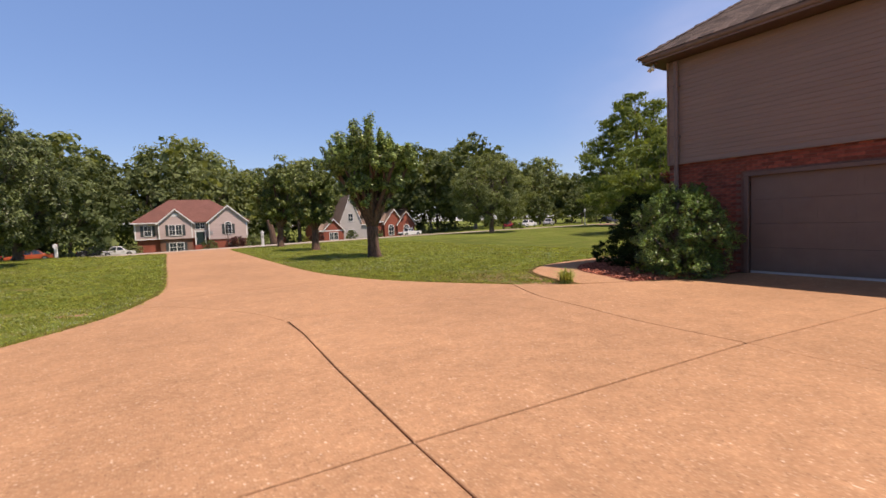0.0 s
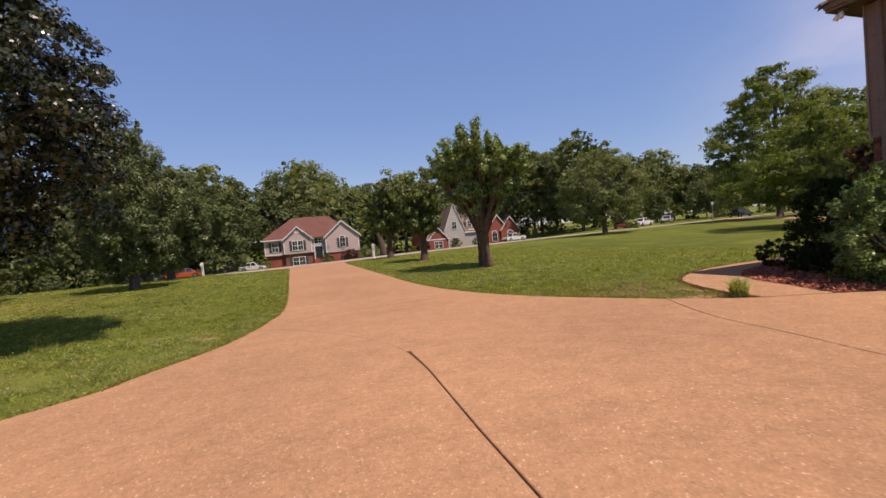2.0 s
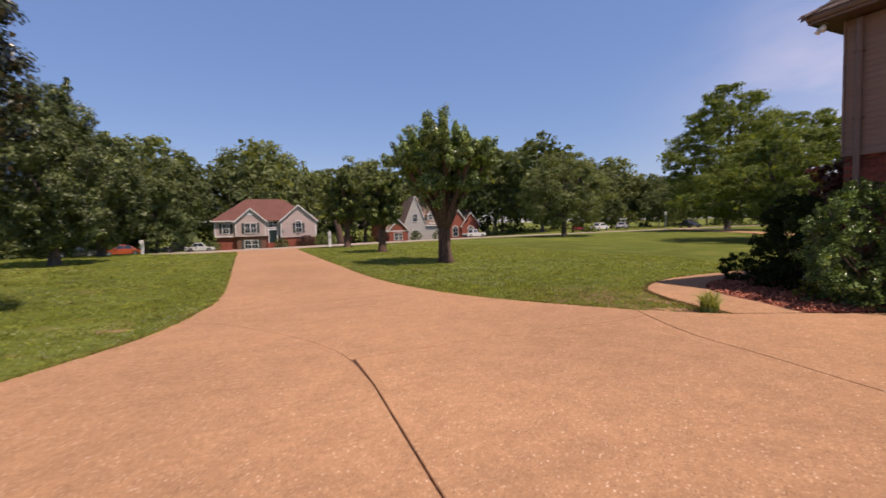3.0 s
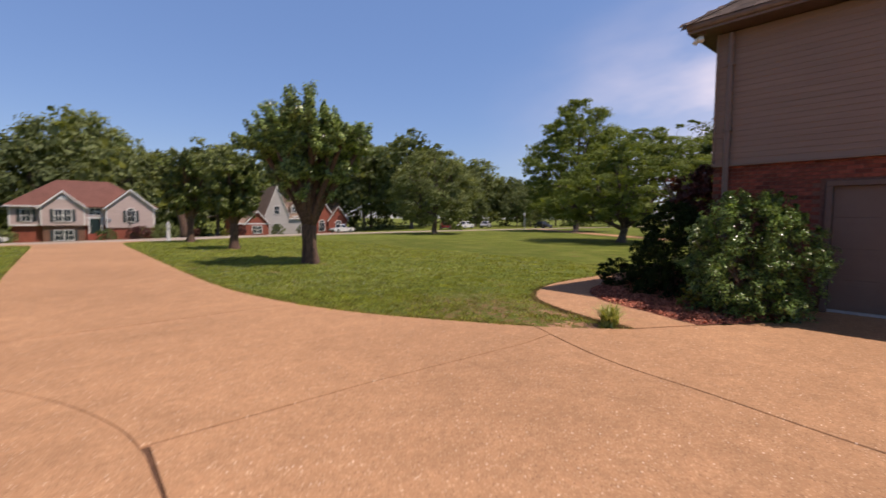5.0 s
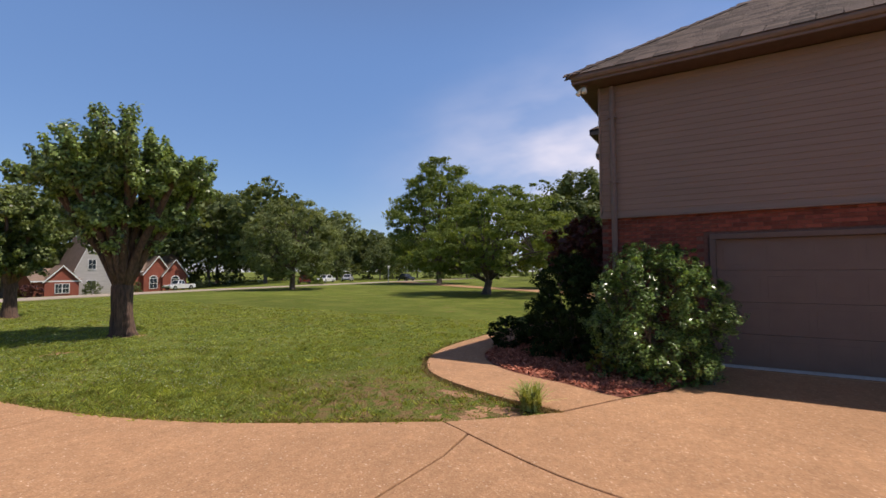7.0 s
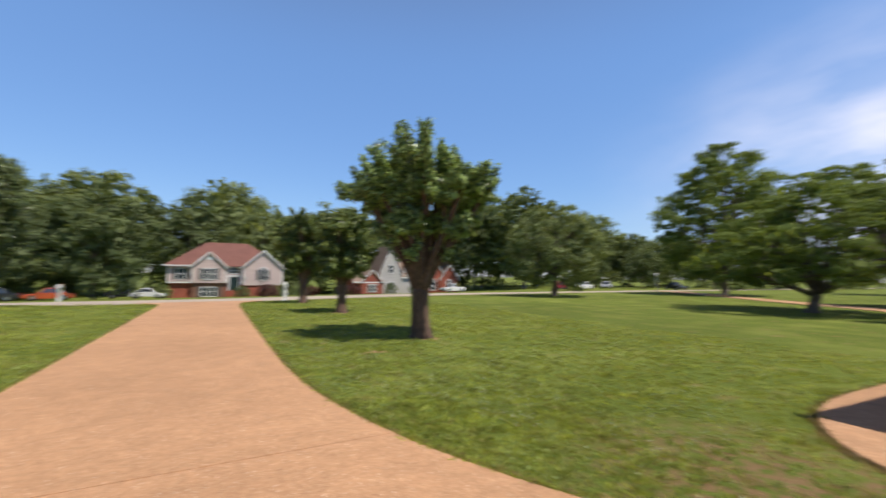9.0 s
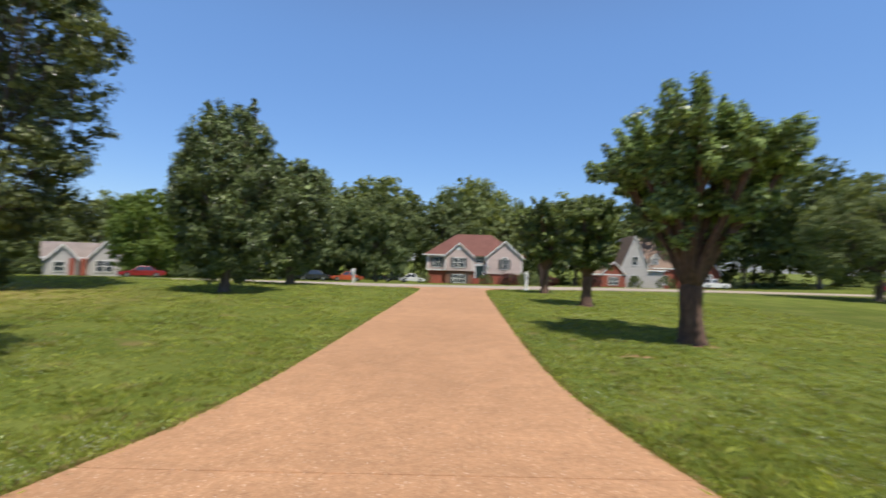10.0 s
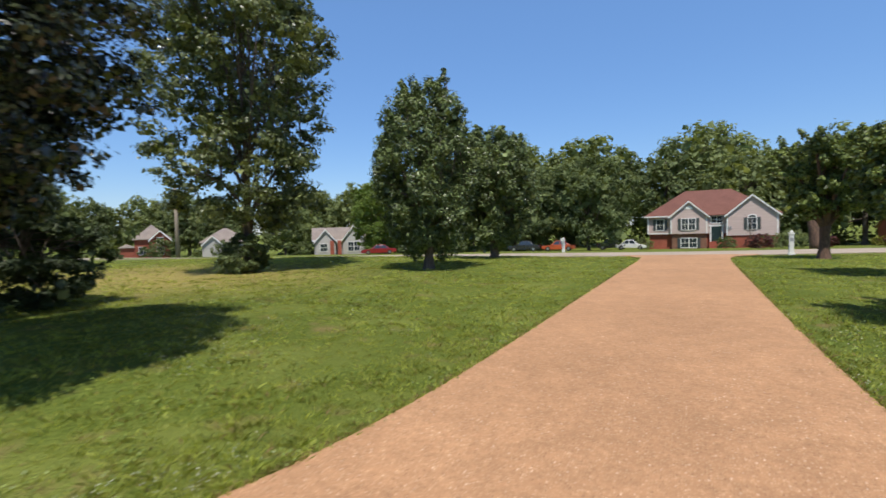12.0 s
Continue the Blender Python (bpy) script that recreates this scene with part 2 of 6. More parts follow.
M = dict(
    concrete=aggregate_mat(), lawn=lawn_mat(),
    joint=mat("joint_filler", (0.085, 0.042, 0.024), (0.17, 0.088, 0.050), 30, 0.95),
    road=mat("road_surface", (0.34, 0.275, 0.215), (0.46, 0.38, 0.30), 40, 0.9, 0.3, 80, 0.1, 0.2),
    soil=mat("bare_soil", (0.27, 0.140, 0.070), (0.43, 0.250, 0.135), 18, 0.95, 0.6, 40, 0.15, 2.0),
    mulch_base=mat("mulch_bed", (0.16, 0.05, 0.03), (0.30, 0.11, 0.065), 25, 0.95, 0.8, 60),
    mulch=mat("mulch_chips", (0.34, 0.10, 0.06), (0.58, 0.23, 0.14), 25, 0.9, 0, None, 0, 1, island=0.5),
    brick=mat("red_brick", (0.175, 0.042, 0.027), (0.265, 0.072, 0.045), 16, 0.9, 0.5, 60, 0.15, 3.0, rand=0.38),
    brick_stuff=mat("red_brick_wall", (0.175, 0.042, 0.027), (0.265, 0.072, 0.045), 16, 0.9, 0.5, 60, 0.15, 3.0, island=0.38),
    mortar=mat("mortar", (0.140, 0.066, 0.050), (0.200, 0.105, 0.082), 30, 0.95, 0.4, 80),
    siding=mat("vinyl_siding", (0.232, 0.158, 0.120), (0.264, 0.182, 0.140), 3, 0.6, 0.12, 90, 0.05, 0.8, rand=0.03, stretch=(1, 0.3, 6)),
    trim=mat("tan_trim", (0.215, 0.148, 0.114), (0.246, 0.172, 0.134), 8, 0.6, 0.05, 60, 0.05, 1.0),
    jamb=mat("dark_tan_trim", (0.120, 0.075, 0.058), (0.140, 0.089, 0.070), 8, 0.6, 0.05, 60, 0.05, 1.0),
    # eave shade put into the colour: darkened against light bounced off the concrete
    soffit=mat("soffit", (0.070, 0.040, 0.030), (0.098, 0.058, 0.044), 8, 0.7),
    gutter=mat("brown_gutter", (0.140, 0.092, 0.071), (0.175, 0.117, 0.090), 8, 0.45),
    spout=mat("brown_downspout", (0.165, 0.110, 0.088), (0.190, 0.130, 0.104), 8, 0.5),
    door=mat("garage_door_paint", (0.150, 0.098, 0.077), (0.168, 0.112, 0.088), 4, 0.55, 0.1, 120, 0.04, 0.7),
    seal=mat("door_seal", (0.36, 0.35, 0.36), (0.46, 0.45, 0.46), 20, 0.7),
    shingle=mat("brown_shingle", (0.062, 0.044, 0.036), (0.150, 0.108, 0.088), 60, 0.95, 0.5, 200, 0.1, 2.0, rand=0.48),
    shingle_stuff=mat("brown_shingle_field", (0.062, 0.044, 0.036), (0.150, 0.108, 0.088), 60, 0.95, 0.5, 200, 0.1, 2.0, island=0.48),
    bark=mat("grey_bark", (0.070, 0.052, 0.042), (0.20, 0.155, 0.125), 9, 0.95, 1.0, 14, 0.25, 2.0, stretch=(2.5, 2.5, 0.5)),
    # grey bark again, darker: the shade on the near trunk is in its colour
    bark_in_shade=mat("shade_darkened_bark", (0.030, 0.023, 0.018), (0.105, 0.078, 0.062), 9, 0.95, 1.0, 14, 0.25, 2.0, stretch=(2.5, 2.5, 0.5)),
    bark_red=mat("red_brown_bark", (0.060, 0.036, 0.026), (0.185, 0.110, 0.075), 9, 0.95, 1.0, 14, 0.25, 2.0, stretch=(2.5, 2.5, 0.5)),
    pear=leaf_mat("pear_leaves", (0.036, 0.066, 0.016), (0.415, 0.550, 0.185), 0.34, 0.30, 0.6),
    # near-black leaves: the crown's own shade is put into the colour
    pear_in_shade=leaf_mat("shade_darkened_pear_leaves", (0.012, 0.020, 0.008), (0.085, 0.105, 0.048), 0.26, 0.07, 0.9),
    pear_grey=leaf_mat("grey_green_pear_leaves", (0.022, 0.040, 0.012), (0.240, 0.305, 0.110), 0.38, 0.18, 0.45),
    pear_mid=leaf_mat("shaded_pear_leaves", (0.042, 0.066, 0.018), (0.270, 0.335, 0.096), 0.42, 0.28, 0.4),
    oak=leaf_mat("broad_leaves", (0.050, 0.070, 0.024), (0.240, 0.275, 0.100), 0.36, 0.28, 0.5),
    soft=leaf_mat("soft_green_leaves", (0.105, 0.150, 0.040), (0.250, 0.315, 0.092), 0.65, 0.42, 0.15),
    light=leaf_mat("light_green_leaves", (0.085, 0.135, 0.024), (0.200, 0.270, 0.060), 0.55, 0.40, 0.25),
    wood=leaf_mat("woodland_leaves", (0.120, 0.155, 0.060), (0.280, 0.330, 0.140), 0.65, 0.40, 0.25),
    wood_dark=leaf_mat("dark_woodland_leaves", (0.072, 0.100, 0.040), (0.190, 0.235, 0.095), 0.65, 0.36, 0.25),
    holly=leaf_mat("glossy_holly_leaves", (0.014, 0.038, 0.007), (0.300, 0.460, 0.130), 0.28, 0.30, 0.55, 5.0, 0.40),
    yew=leaf_mat("dark_evergreen_leaves", (0.012, 0.024, 0.006), (0.044, 0.072, 0.020), 0.8, 0.10, 0.08),
    cedar=leaf_mat("cedar_needles", (0.022, 0.040, 0.012), (0.070, 0.098, 0.030), 0.6, 0.2),
    plum=leaf_mat("purple_leaves", (0.060, 0.016, 0.013), (0.170, 0.050, 0.038), 0.5, 0.2),
    barberry=leaf_mat("red_leaves", (0.050, 0.014, 0.012), (0.150, 0.040, 0.030), 0.6, 0.2),
    yellow=leaf_mat("yellow_green_leaves", (0.16, 0.17, 0.02), (0.34, 0.33, 0.05), 0.6, 0.35),
    grass=leaf_mat("grass_blades", (0.205, 0.250, 0.038), (0.500, 0.535, 0.120), 0.5, 0.45, 0.35, 2.6, 0.42),
    straw=leaf_mat("dry_grass_blades", (0.200, 0.140, 0.065), (0.400, 0.300, 0.140), 0.7, 0.3, 0.2),
    clover_leaf=leaf_mat("clover_leaves", (0.095, 0.150, 0.025), (0.330, 0.420, 0.105), 0.42, 0.35, 0.45),
    daylily=leaf_mat("strap_leaves", (0.22, 0.27, 0.05), (0.52, 0.55, 0.20), 0.45, 0.35),
    clover=mat("clover_heads", (0.42, 0.44, 0.30), (0.62, 0.62, 0.48), 30, 0.9),
    white=mat("white_paint", (0.72, 0.71, 0.68), (0.80, 0.79, 0.76), 6, 0.5, 0.05, 40, 0.04, 1.0),
    greysiding=mat("grey_beige_siding", (0.50, 0.380, 0.345), (0.58, 0.45, 0.41), 2, 0.7, 0.3, 30, 0.04, 0.5, stretch=(0.4, 0.4, 9)),
    whitesiding=mat("white_siding", (0.40, 0.375, 0.35), (0.48, 0.45, 0.42), 2, 0.7, 0.3, 30, 0.05, 0.5, stretch=(0.4, 0.4, 9)),
    farbrick=mat("far_brick", (0.24, 0.060, 0.036), (0.36, 0.105, 0.065), 9, 0.9, 0.4, 30, 0.12, 0.8),
    farbrick2=mat("brown_brick", (0.16, 0.075, 0.050), (0.26, 0.13, 0.085), 9, 0.9, 0.4, 30, 0.12, 0.8),
    redroof=mat("red_brown_shingles", (0.135, 0.058, 0.044), (0.20, 0.088, 0.068), 14, 0.95, 0.5, 40, 0.12, 0.7),
    brownroof=mat("tan_brown_shingles", (0.19, 0.13, 0.095), (0.28, 0.20, 0.15), 14, 0.95, 0.5, 40, 0.12, 0.7),
    greyroof=mat("grey_brown_shingles", (0.20, 0.165, 0.145), (0.29, 0.245, 0.215), 14, 0.95, 0.5, 40, 0.12, 0.7),
    shutter=mat("dark_shutter", (0.035, 0.045, 0.045), (0.06, 0.07, 0.07), 10, 0.6),
    greendoor=mat("green_door", (0.010, 0.026, 0.024), (0.016, 0.036, 0.032), 5, 0.4),
    glass=glass_mat("window_glass"),
    pole=mat("weathered_wood", (0.20, 0.16, 0.12), (0.32, 0.26, 0.20), 6, 0.9, 0.5, 30, 0.1, 1.0, stretch=(3, 3, 0.4)),
    tyre=mat("tyre_rubber", (0.012, 0.012, 0.012), (0.025, 0.025, 0.025), 20, 0.9),
    rim=mat("alloy_rim", (0.42, 0.42, 0.43), (0.55, 0.55, 0.56), 10, 0.3, metal=0.9),
    metal=mat("galvanised_metal", (0.40, 0.41, 0.42), (0.52, 0.53, 0.54), 12, 0.45, metal=0.7),
    black=mat("black_plastic", (0.012, 0.012, 0.013), (0.03, 0.03, 0.03), 12, 0.5),
    tail=mat("red_lens", (0.30, 0.015, 0.012), (0.38, 0.02, 0.016), 5, 0.2),
)


def paint(name, c, rough=0.25):
    m = mat(name, tuple(v * 0.94 for v in c), c, 3, rough, big=0.03, bigscale=0.6)
    m.node_tree.nodes["Principled BSDF"].inputs["Coat Weight"].default_value = 0.6
    return m


# ---- building helpers ----
def ss(a, b, x):
    t = np.clip((np.asarray(x, float) - a) / (b - a), 0.0, 1.0)
    return t * t * (3 - 2 * t)


ROAD_X = (-400.0, -80.0, -37.0, -13.0, 4.6, 16.0, 30.0, 60.0, 120.0, 400.0)
ROAD_Y = (-60.0, 14.0, 29.0, 37.6, 41.6, 46.0, 50.0, 55.0, 63.0, 100.0)


EDGE_Y = (7.4, 8.2, 9.4, 10.92, 11.5, 12.2, 12.85, 13.6, 14.4, 15.2, 16.2, 17.5, 20.0, 24.0, 30.0, 37.0)
EDGE_X = (-9.0, -5.0, -2.0, 0.2, 0.66, 1.15, 1.55, 1.85, 2.08, 2.28, 2.42, 2.50, 2.56, 2.60, 2.68, 2.74)


def terrain(x, y):
    """Height of the ground: level round the drive, a low rise on the tree lawn, falling gently past the street."""
    x, y = np.asarray(x, float), np.asarray(y, float)
    rise = 0.25 * ss(0.4, 4.6, (np.interp(y, EDGE_Y, EDGE_X) - x) * 0.8) * (1 - ss(33, 40, y))
    s = y - np.interp(x, ROAD_X, ROAD_Y)
    right = 1 - 0.88 * ss(42, 75, x)
    fall = np.clip((s - 7) / 40, 0, 1.45) * 1.75
    return rise - 0.17 * ss(-5, 0, s) - 0.15 * ss(0, 7, s) - fall * right


def finish(name, verts, faces, material, parent=None, label="", smooth=False):
    me = bpy.data.meshes.new(name)
    me.from_pydata([tuple(v) for v in verts], [], faces)
    me.materials.append(material)
    if smooth:
        me.shade_smooth()
    ob = new(name, me)
    if parent:
        ob.parent = parent
    if label:
        tagged(ob, label)
    return ob


def part(name, bm, material, parent=None, label="", smooth=False):
    """Links a bmesh as one mesh object under a thing or a part."""
    bmesh.ops.recalc_face_normals(bm, faces=bm.faces)
    me = bpy.data.meshes.new(name)
    bm.to_mesh(me)
    bm.free()
    me.materials.append(material)
    if smooth:
        me.shade_smooth()
    ob = new(name, me)
    if parent:
        ob.parent = parent
    if label:
        tagged(ob, label)
    return ob


def thing(name, m, label, category, group="", kind=""):
    ob = new(name)
    ob.empty_display_size = 0.2
    ob.matrix_world = m
    return tagged(ob, label, category, group, kind)


def box(bm, x0, x1, y0, y1, z0, z1, bevel=0.0):
    g = bmesh.ops.create_cube(bm, size=1.0)
    vs = g["verts"]
    for v in vs:
        v.co = (x0 + (v.co.x + 0.5) * (x1 - x0), y0 + (v.co.y + 0.5) * (y1 - y0), z0 + (v.co.z + 0.5) * (z1 - z0))
    if bevel:
        es = list({e for v in vs for e in v.link_edges})
        bmesh.ops.bevel(bm, geom=es, offset=bevel, segments=1, affect="EDGES", profile=0.5)
    return vs


def boxed(name, dims, material, parent=None, label="", bevel=0.0):
    bm = bmesh.new()
    box(bm, *dims, bevel)
    return part(name, bm, material, parent, label)


def prism(bm, pts, off):
    """A solid from a flat outline in 3D, pushed along off."""
    a = [bm.verts.new(p) for p in pts]
    b = [bm.verts.new(Vector(p) + Vector(off)) for p in pts]
    bm.faces.new(a)
    bm.faces.new(b[::-1])
    for i in range(len(a)):
        j = (i + 1) % len(a)
        bm.faces.new((a[i], b[i], b[j], a[j]))


def tube(pts, radii, sides=8, seed=0, rough=0.0):
    """Verts and faces of a tapered tube along points."""
    rnd = random.Random(int(seed))
    verts, faces = [], []
    pts = [Vector(p) for p in pts]
    for i, (p, r) in enumerate(zip(pts, radii)):
        d = (pts[min(i + 1, len(pts) - 1)] - pts[max(i - 1, 0)]).normalized()
        a = d.cross(Vector((0.31, 0.95, 0.05))).normalized()
        b = d.cross(a)
        for k in range(sides):
            w = 2 * math.pi * k / sides
            q = r * (1 + rough * (rnd.random() - 0.5) * 2)
            verts.append(p + a * (math.cos(w) * q) + b * (math.sin(w) * q))
    for i in range(len(pts) - 1):
        for k in range(sides):
            m = (k + 1) % sides
            faces.append((i * sides + k, i * sides + m, (i + 1) * sides + m, (i + 1) * sides + k))
    faces.append(tuple(range(sides))[::-1])
    faces.append(tuple(range((len(pts) - 1) * sides, len(pts) * sides)))
    return verts, faces


def joined(pieces):
    V, F = [], []
    for v, f in pieces:
        o = len(V)
        V += v
        F += [tuple(i + o for i in q) for q in f]
    return V, F


def quads(name, P, material, parent=None, label=""):
    """One mesh from an (n, 4, 3) array of loose quads."""
    n = len(P)
    me = bpy.data.meshes.new(name)
    me.vertices.add(n * 4)
    me.vertices.foreach_set("co", np.ascontiguousarray(P, dtype=np.float32).ravel())
    me.loops.add(n * 4)
    me.loops.foreach_set("vertex_index", np.arange(n * 4, dtype=np.int32))
    me.polygons.add(n)
    me.polygons.foreach_set("loop_start", np.arange(0, n * 4, 4, dtype=np.int32))
    me.update(calc_edges=True)
    me.materials.append(material)
    ob = new(name, me)
    if parent:
        ob.parent = parent
    if label:
        tagged(ob, label)
    return ob


def leaf_quads(C, length, width, rng, out=None, up=0.5, droop=0.2):
    """Folded leaves at the points C, facing out and up at random."""
    n = len(C)
    N = rng.normal(size=(n, 3))
    N[:, 2] = np.abs(N[:, 2]) * 0.7 + up
    if out is not None:
        N += out * 0.6
    N /= np.linalg.norm(N, axis=1, keepdims=True)
    U = rng.normal(size=(n, 3))
    U[:, 2] -= droop
    U -= N * np.sum(U * N, axis=1, keepdims=True)
    U /= np.linalg.norm(U, axis=1, keepdims=True) + 1e-9
    V = np.cross(N, U)
    s = rng.uniform(0.65, 1.25, size=(n, 1))
    L, W = U * (length / 2) * s, V * (width / 2) * s
    F = N * (width * 0.18) * s
    return np.stack([C - L, C + W + F - L * 0.15, C + L, C - W + F - L * 0.15], axis=1)


def lumps(th, z, rng, amount):
    k = rng.uniform(0, 6.28, 6)
    return 1 + amount * (0.40 * np.sin(3 * th + k[0] + 1.3 * z) + 0.35 * np.sin(5 * th + k[1] - 2.1 * z) + 0.35 * np.sin(2.7 * z + k[2] + 2 * th)
                         + 0.30 * np.sin(8 * th + k[3] + 3.7 * z))


def crown_clumps(profile, n, rng, lump, inner=0.5, gaps=0.0):
    """Centres of leafy boughs in a crown given by its radius at rising heights."""
    Z = np.array([p[0] for p in profile], float)
    R = np.array([p[1] for p in profile], float)
    zz = np.linspace(Z[0], Z[-1], 200)
    w = np.interp(zz, Z, R) + 0.02
    m = int(n * 1.15 + n * gaps)
    th = np.arange(m) * 2.39996 + rng.normal(size=m) * 0.35
    z = np.interp((np.arange(m) + rng.random(m) * 1.0) / m, np.cumsum(w) / w.sum(), zz) + rng.normal(size=m) * (Z[-1] - Z[0]) / 60
    r = np.interp(z, Z, R) * lumps(th, z * 5 / Z[-1], rng, lump) * (1 - inner * rng.random(m) ** 1.6)
    k = rng.uniform(0, 6.28, 4)
    g = np.sin(4 * th + k[0] + 1.1 * z) + np.sin(3 * th - k[1] - 1.9 * z) + np.sin(2.6 * z + k[2]) + rng.normal(size=m) * 0.6
    keep = g > -2.4 + gaps * 2.4
    P = np.stack([np.cos(th) * r, np.sin(th) * r, z], axis=1)[keep]
    return P if len(P) <= n else P[rng.permutation(len(P))[:n]]


def unit(A):
    return A / (np.linalg.norm(A, axis=1, keepdims=True) + 1e-9)


def facing_leaves(C, N, length, width, rng, droop=0.2):
    """Folded leaves at the points C whose upper sides face along N."""
    n = len(C)
    N = unit(N)
    U = rng.normal(size=(n, 3))
    U[:, 2] -= droop
    U = unit(U - N * np.sum(U * N, axis=1, keepdims=True))
    V = np.cross(N, U)
    s = rng.uniform(0.65, 1.25, size=(n, 1))
    L, W, F = U * (length / 2) * s, V * (width / 2) * s, N * (width * 0.16) * s
    return np.stack([C - L, C + W + F - L * 0.15, C + L, C - W + F - L * 0.15], axis=1)


def bough_leaves(B, rb, sub, per, leaf, slim, rng, mid, flat=0.7, up=0.4, tight=0.42, droop=0.2, rise=0.3, core=2, core_size=0.62):
    """Boughs at B, each a cluster of sprays, each spray a cluster of leaves that face outwards and up; larger inner leaves close the middle."""
    n = len(B)
    squash = np.array([1, 1, flat])
    out = unit(B - mid)
    d1 = unit(unit(rng.normal(size=(n * sub, 3))) + np.repeat(out, sub, axis=0) * 0.55 + np.array([0, 0, rise]))
    R1 = np.repeat(rb, sub)[:, None]
    S = np.repeat(B, sub, axis=0) + d1 * R1 * squash * rng.uniform(0.5, 1.0, (n * sub, 1))
    d2 = unit(rng.normal(size=(n * sub * per, 3)))
    R2 = np.repeat(R1, per, axis=0) * tight * np.repeat(rng.uniform(0.7, 1.25, (n * sub, 1)), per, axis=0)
    P = np.repeat(S, per, axis=0) + d2 * R2 * squash * rng.random((len(d2), 1)) ** 0.4
    N = np.repeat(d1, per, axis=0) * 0.5 + d2 * 0.5 + rng.normal(size=d2.shape) * 0.38 + np.array([0, 0, up])
    Q = [facing_leaves(P, N, leaf, leaf * slim, rng, droop)]
    if core:
        I = np.repeat(B, core, axis=0) + rng.normal(size=(n * core, 3)) * np.repeat(rb, core)[:, None] * 0.34 * squash
        q = facing_leaves(I, rng.normal(size=I.shape), 1.0, 0.9, rng)
        Q.append(I[:, None, :] + (q - I[:, None, :]) * np.repeat(rb, core)[:, None, None] * core_size)
    return np.concatenate(Q)


def trunk_mesh(axis, fork, trunk_r, barkm, root, seed):
    hs = [-0.1, 0.0, 0.12, 0.4, fork * 0.5, fork * 0.8, fork, fork * 1.12]
    rs = [1.55, 1.45, 1.2, 1.04, 0.95, 0.95, 1.02, 0.8]
    v, f = tube([axis(h) for h in hs], [trunk_r * r for r in rs], 12, seed, 0.07)
    finish("trunk", v, f, barkm, root, smooth=True)


def make_tree(name, x, y, profile, trunk_r, fork, boughs, bough_r, sub, per, leaf, leafm, barkm, seed, label, category="tree", group="", lump=0.3, limbs=6,
              gaps=0.15, inner=0.5, lean=(0, 0), flat=0.7, limb_r=0.5, stems=1, up=0.4, droop=0.2, slim=0.55, leader=True, extra=(), kind="", tight=0.42, core=2, rise=0.3, fill=0, fill_size=1.0, core_size=0.62):
    """A tree or shrub: flared trunk, limbs that carry the boughs, and a crown of separate leaves."""
    rng = np.random.default_rng(seed)
    rnd = random.Random(int(seed))
    z0 = float(terrain(x, y)) - 0.05
    top = profile[-1][0]
    root = thing(name, pose(x, y, z0), label, category, group, kind)
    C = crown_clumps(profile, boughs, rng, lump, inner, gaps)
    rb = bough_r * rng.uniform(0.7, 1.3, len(C))
    rb *= 0.55 + 0.45 * np.clip(np.interp(C[:, 2], [p[0] for p in profile], [p[1] for p in profile]) / (bough_r * 2.2), 0, 1)
    if extra:
        C = np.vstack([C, np.array([e[:3] for e in extra], float)])
        rb = np.concatenate([rb, [e[3] for e in extra]])
    C[:, 0] += lean[0] * C[:, 2] / top
    C[:, 1] += lean[1] * C[:, 2] / top
    axis = lambda h: Vector((lean[0] * h / top + 0.03 * math.sin(h * 1.7 + seed), lean[1] * h / top + 0.03 * math.cos(h * 1.3 + seed), h))  # noqa: E731
    if stems == 1:
        trunk_mesh(axis, fork, trunk_r, barkm, root, seed)
        if leader:
            hh = np.linspace(fork * 0.95, top * 0.93, 7)
            v, f = tube([axis(h) for h in hh], list(np.linspace(trunk_r * 0.75, 0.015, 7)), 8, seed, 0.05)
            finish("leader", v, f, barkm, root, smooth=True)
    order = np.argsort(np.arctan2(C[:, 1], C[:, 0]) + rng.normal(size=len(C)) * 0.1)
    twigs = []
    for k in range(limbs):
        sector = order[int(k * len(C) / limbs): int((k + 1) * len(C) / limbs)]
        if len(sector) == 0:
            continue
        mid = C[rnd.choice(list(sector))]
        start = axis(fork * rnd.uniform(0.9, 1.05) if leader is False else fork + (mid[2] - fork) * rnd.uniform(0.0, 0.35)) if stems == 1 else Vector(
            (rnd.uniform(-0.15, 0.15), rnd.uniform(-0.15, 0.15), -0.05))
        if start.z > mid[2]:
            start = axis(fork * 0.95)
        end = Vector(mid)
        bend = start.lerp(end, 0.5) + Vector((0, 0, 0.12 * (end - start).length * (1 if end.z > start.z else -0.5)))
        bend.x, bend.y = bend.x * 0.9 + end.x * 0.05, bend.y * 0.9 + end.y * 0.05
        line = [start, start.lerp(bend, 0.5), bend, bend.lerp(end, 0.5), end]
        r0 = trunk_r * limb_r * rnd.uniform(0.8, 1.15)
        v, f = tube(line, [r0, r0 * 0.85, r0 * 0.62, r0 * 0.4, 0.012], 7, seed + k, 0.08)
        finish("limb", v, f, barkm, root, smooth=True)
        for j in rnd.sample(list(sector), min(len(sector), 7)):
            s = line[rnd.choice((1, 2, 3))]
            e = Vector(C[j])
            mdl = s.lerp(e, 0.5) + Vector((0, 0, 0.08))
            twigs.append(tube([s, mdl, e], [r0 * 0.38, r0 * 0.22, 0.008], 5, seed + int(j)))
    v, f = joined(twigs)
    tagged(finish("twig_work", v, f, barkm, root, smooth=True), kind="stuff")
    centre = np.array([[lean[0] * 0.5, lean[1] * 0.5, profile[0][0] + 0.35 * (top - profile[0][0])]])
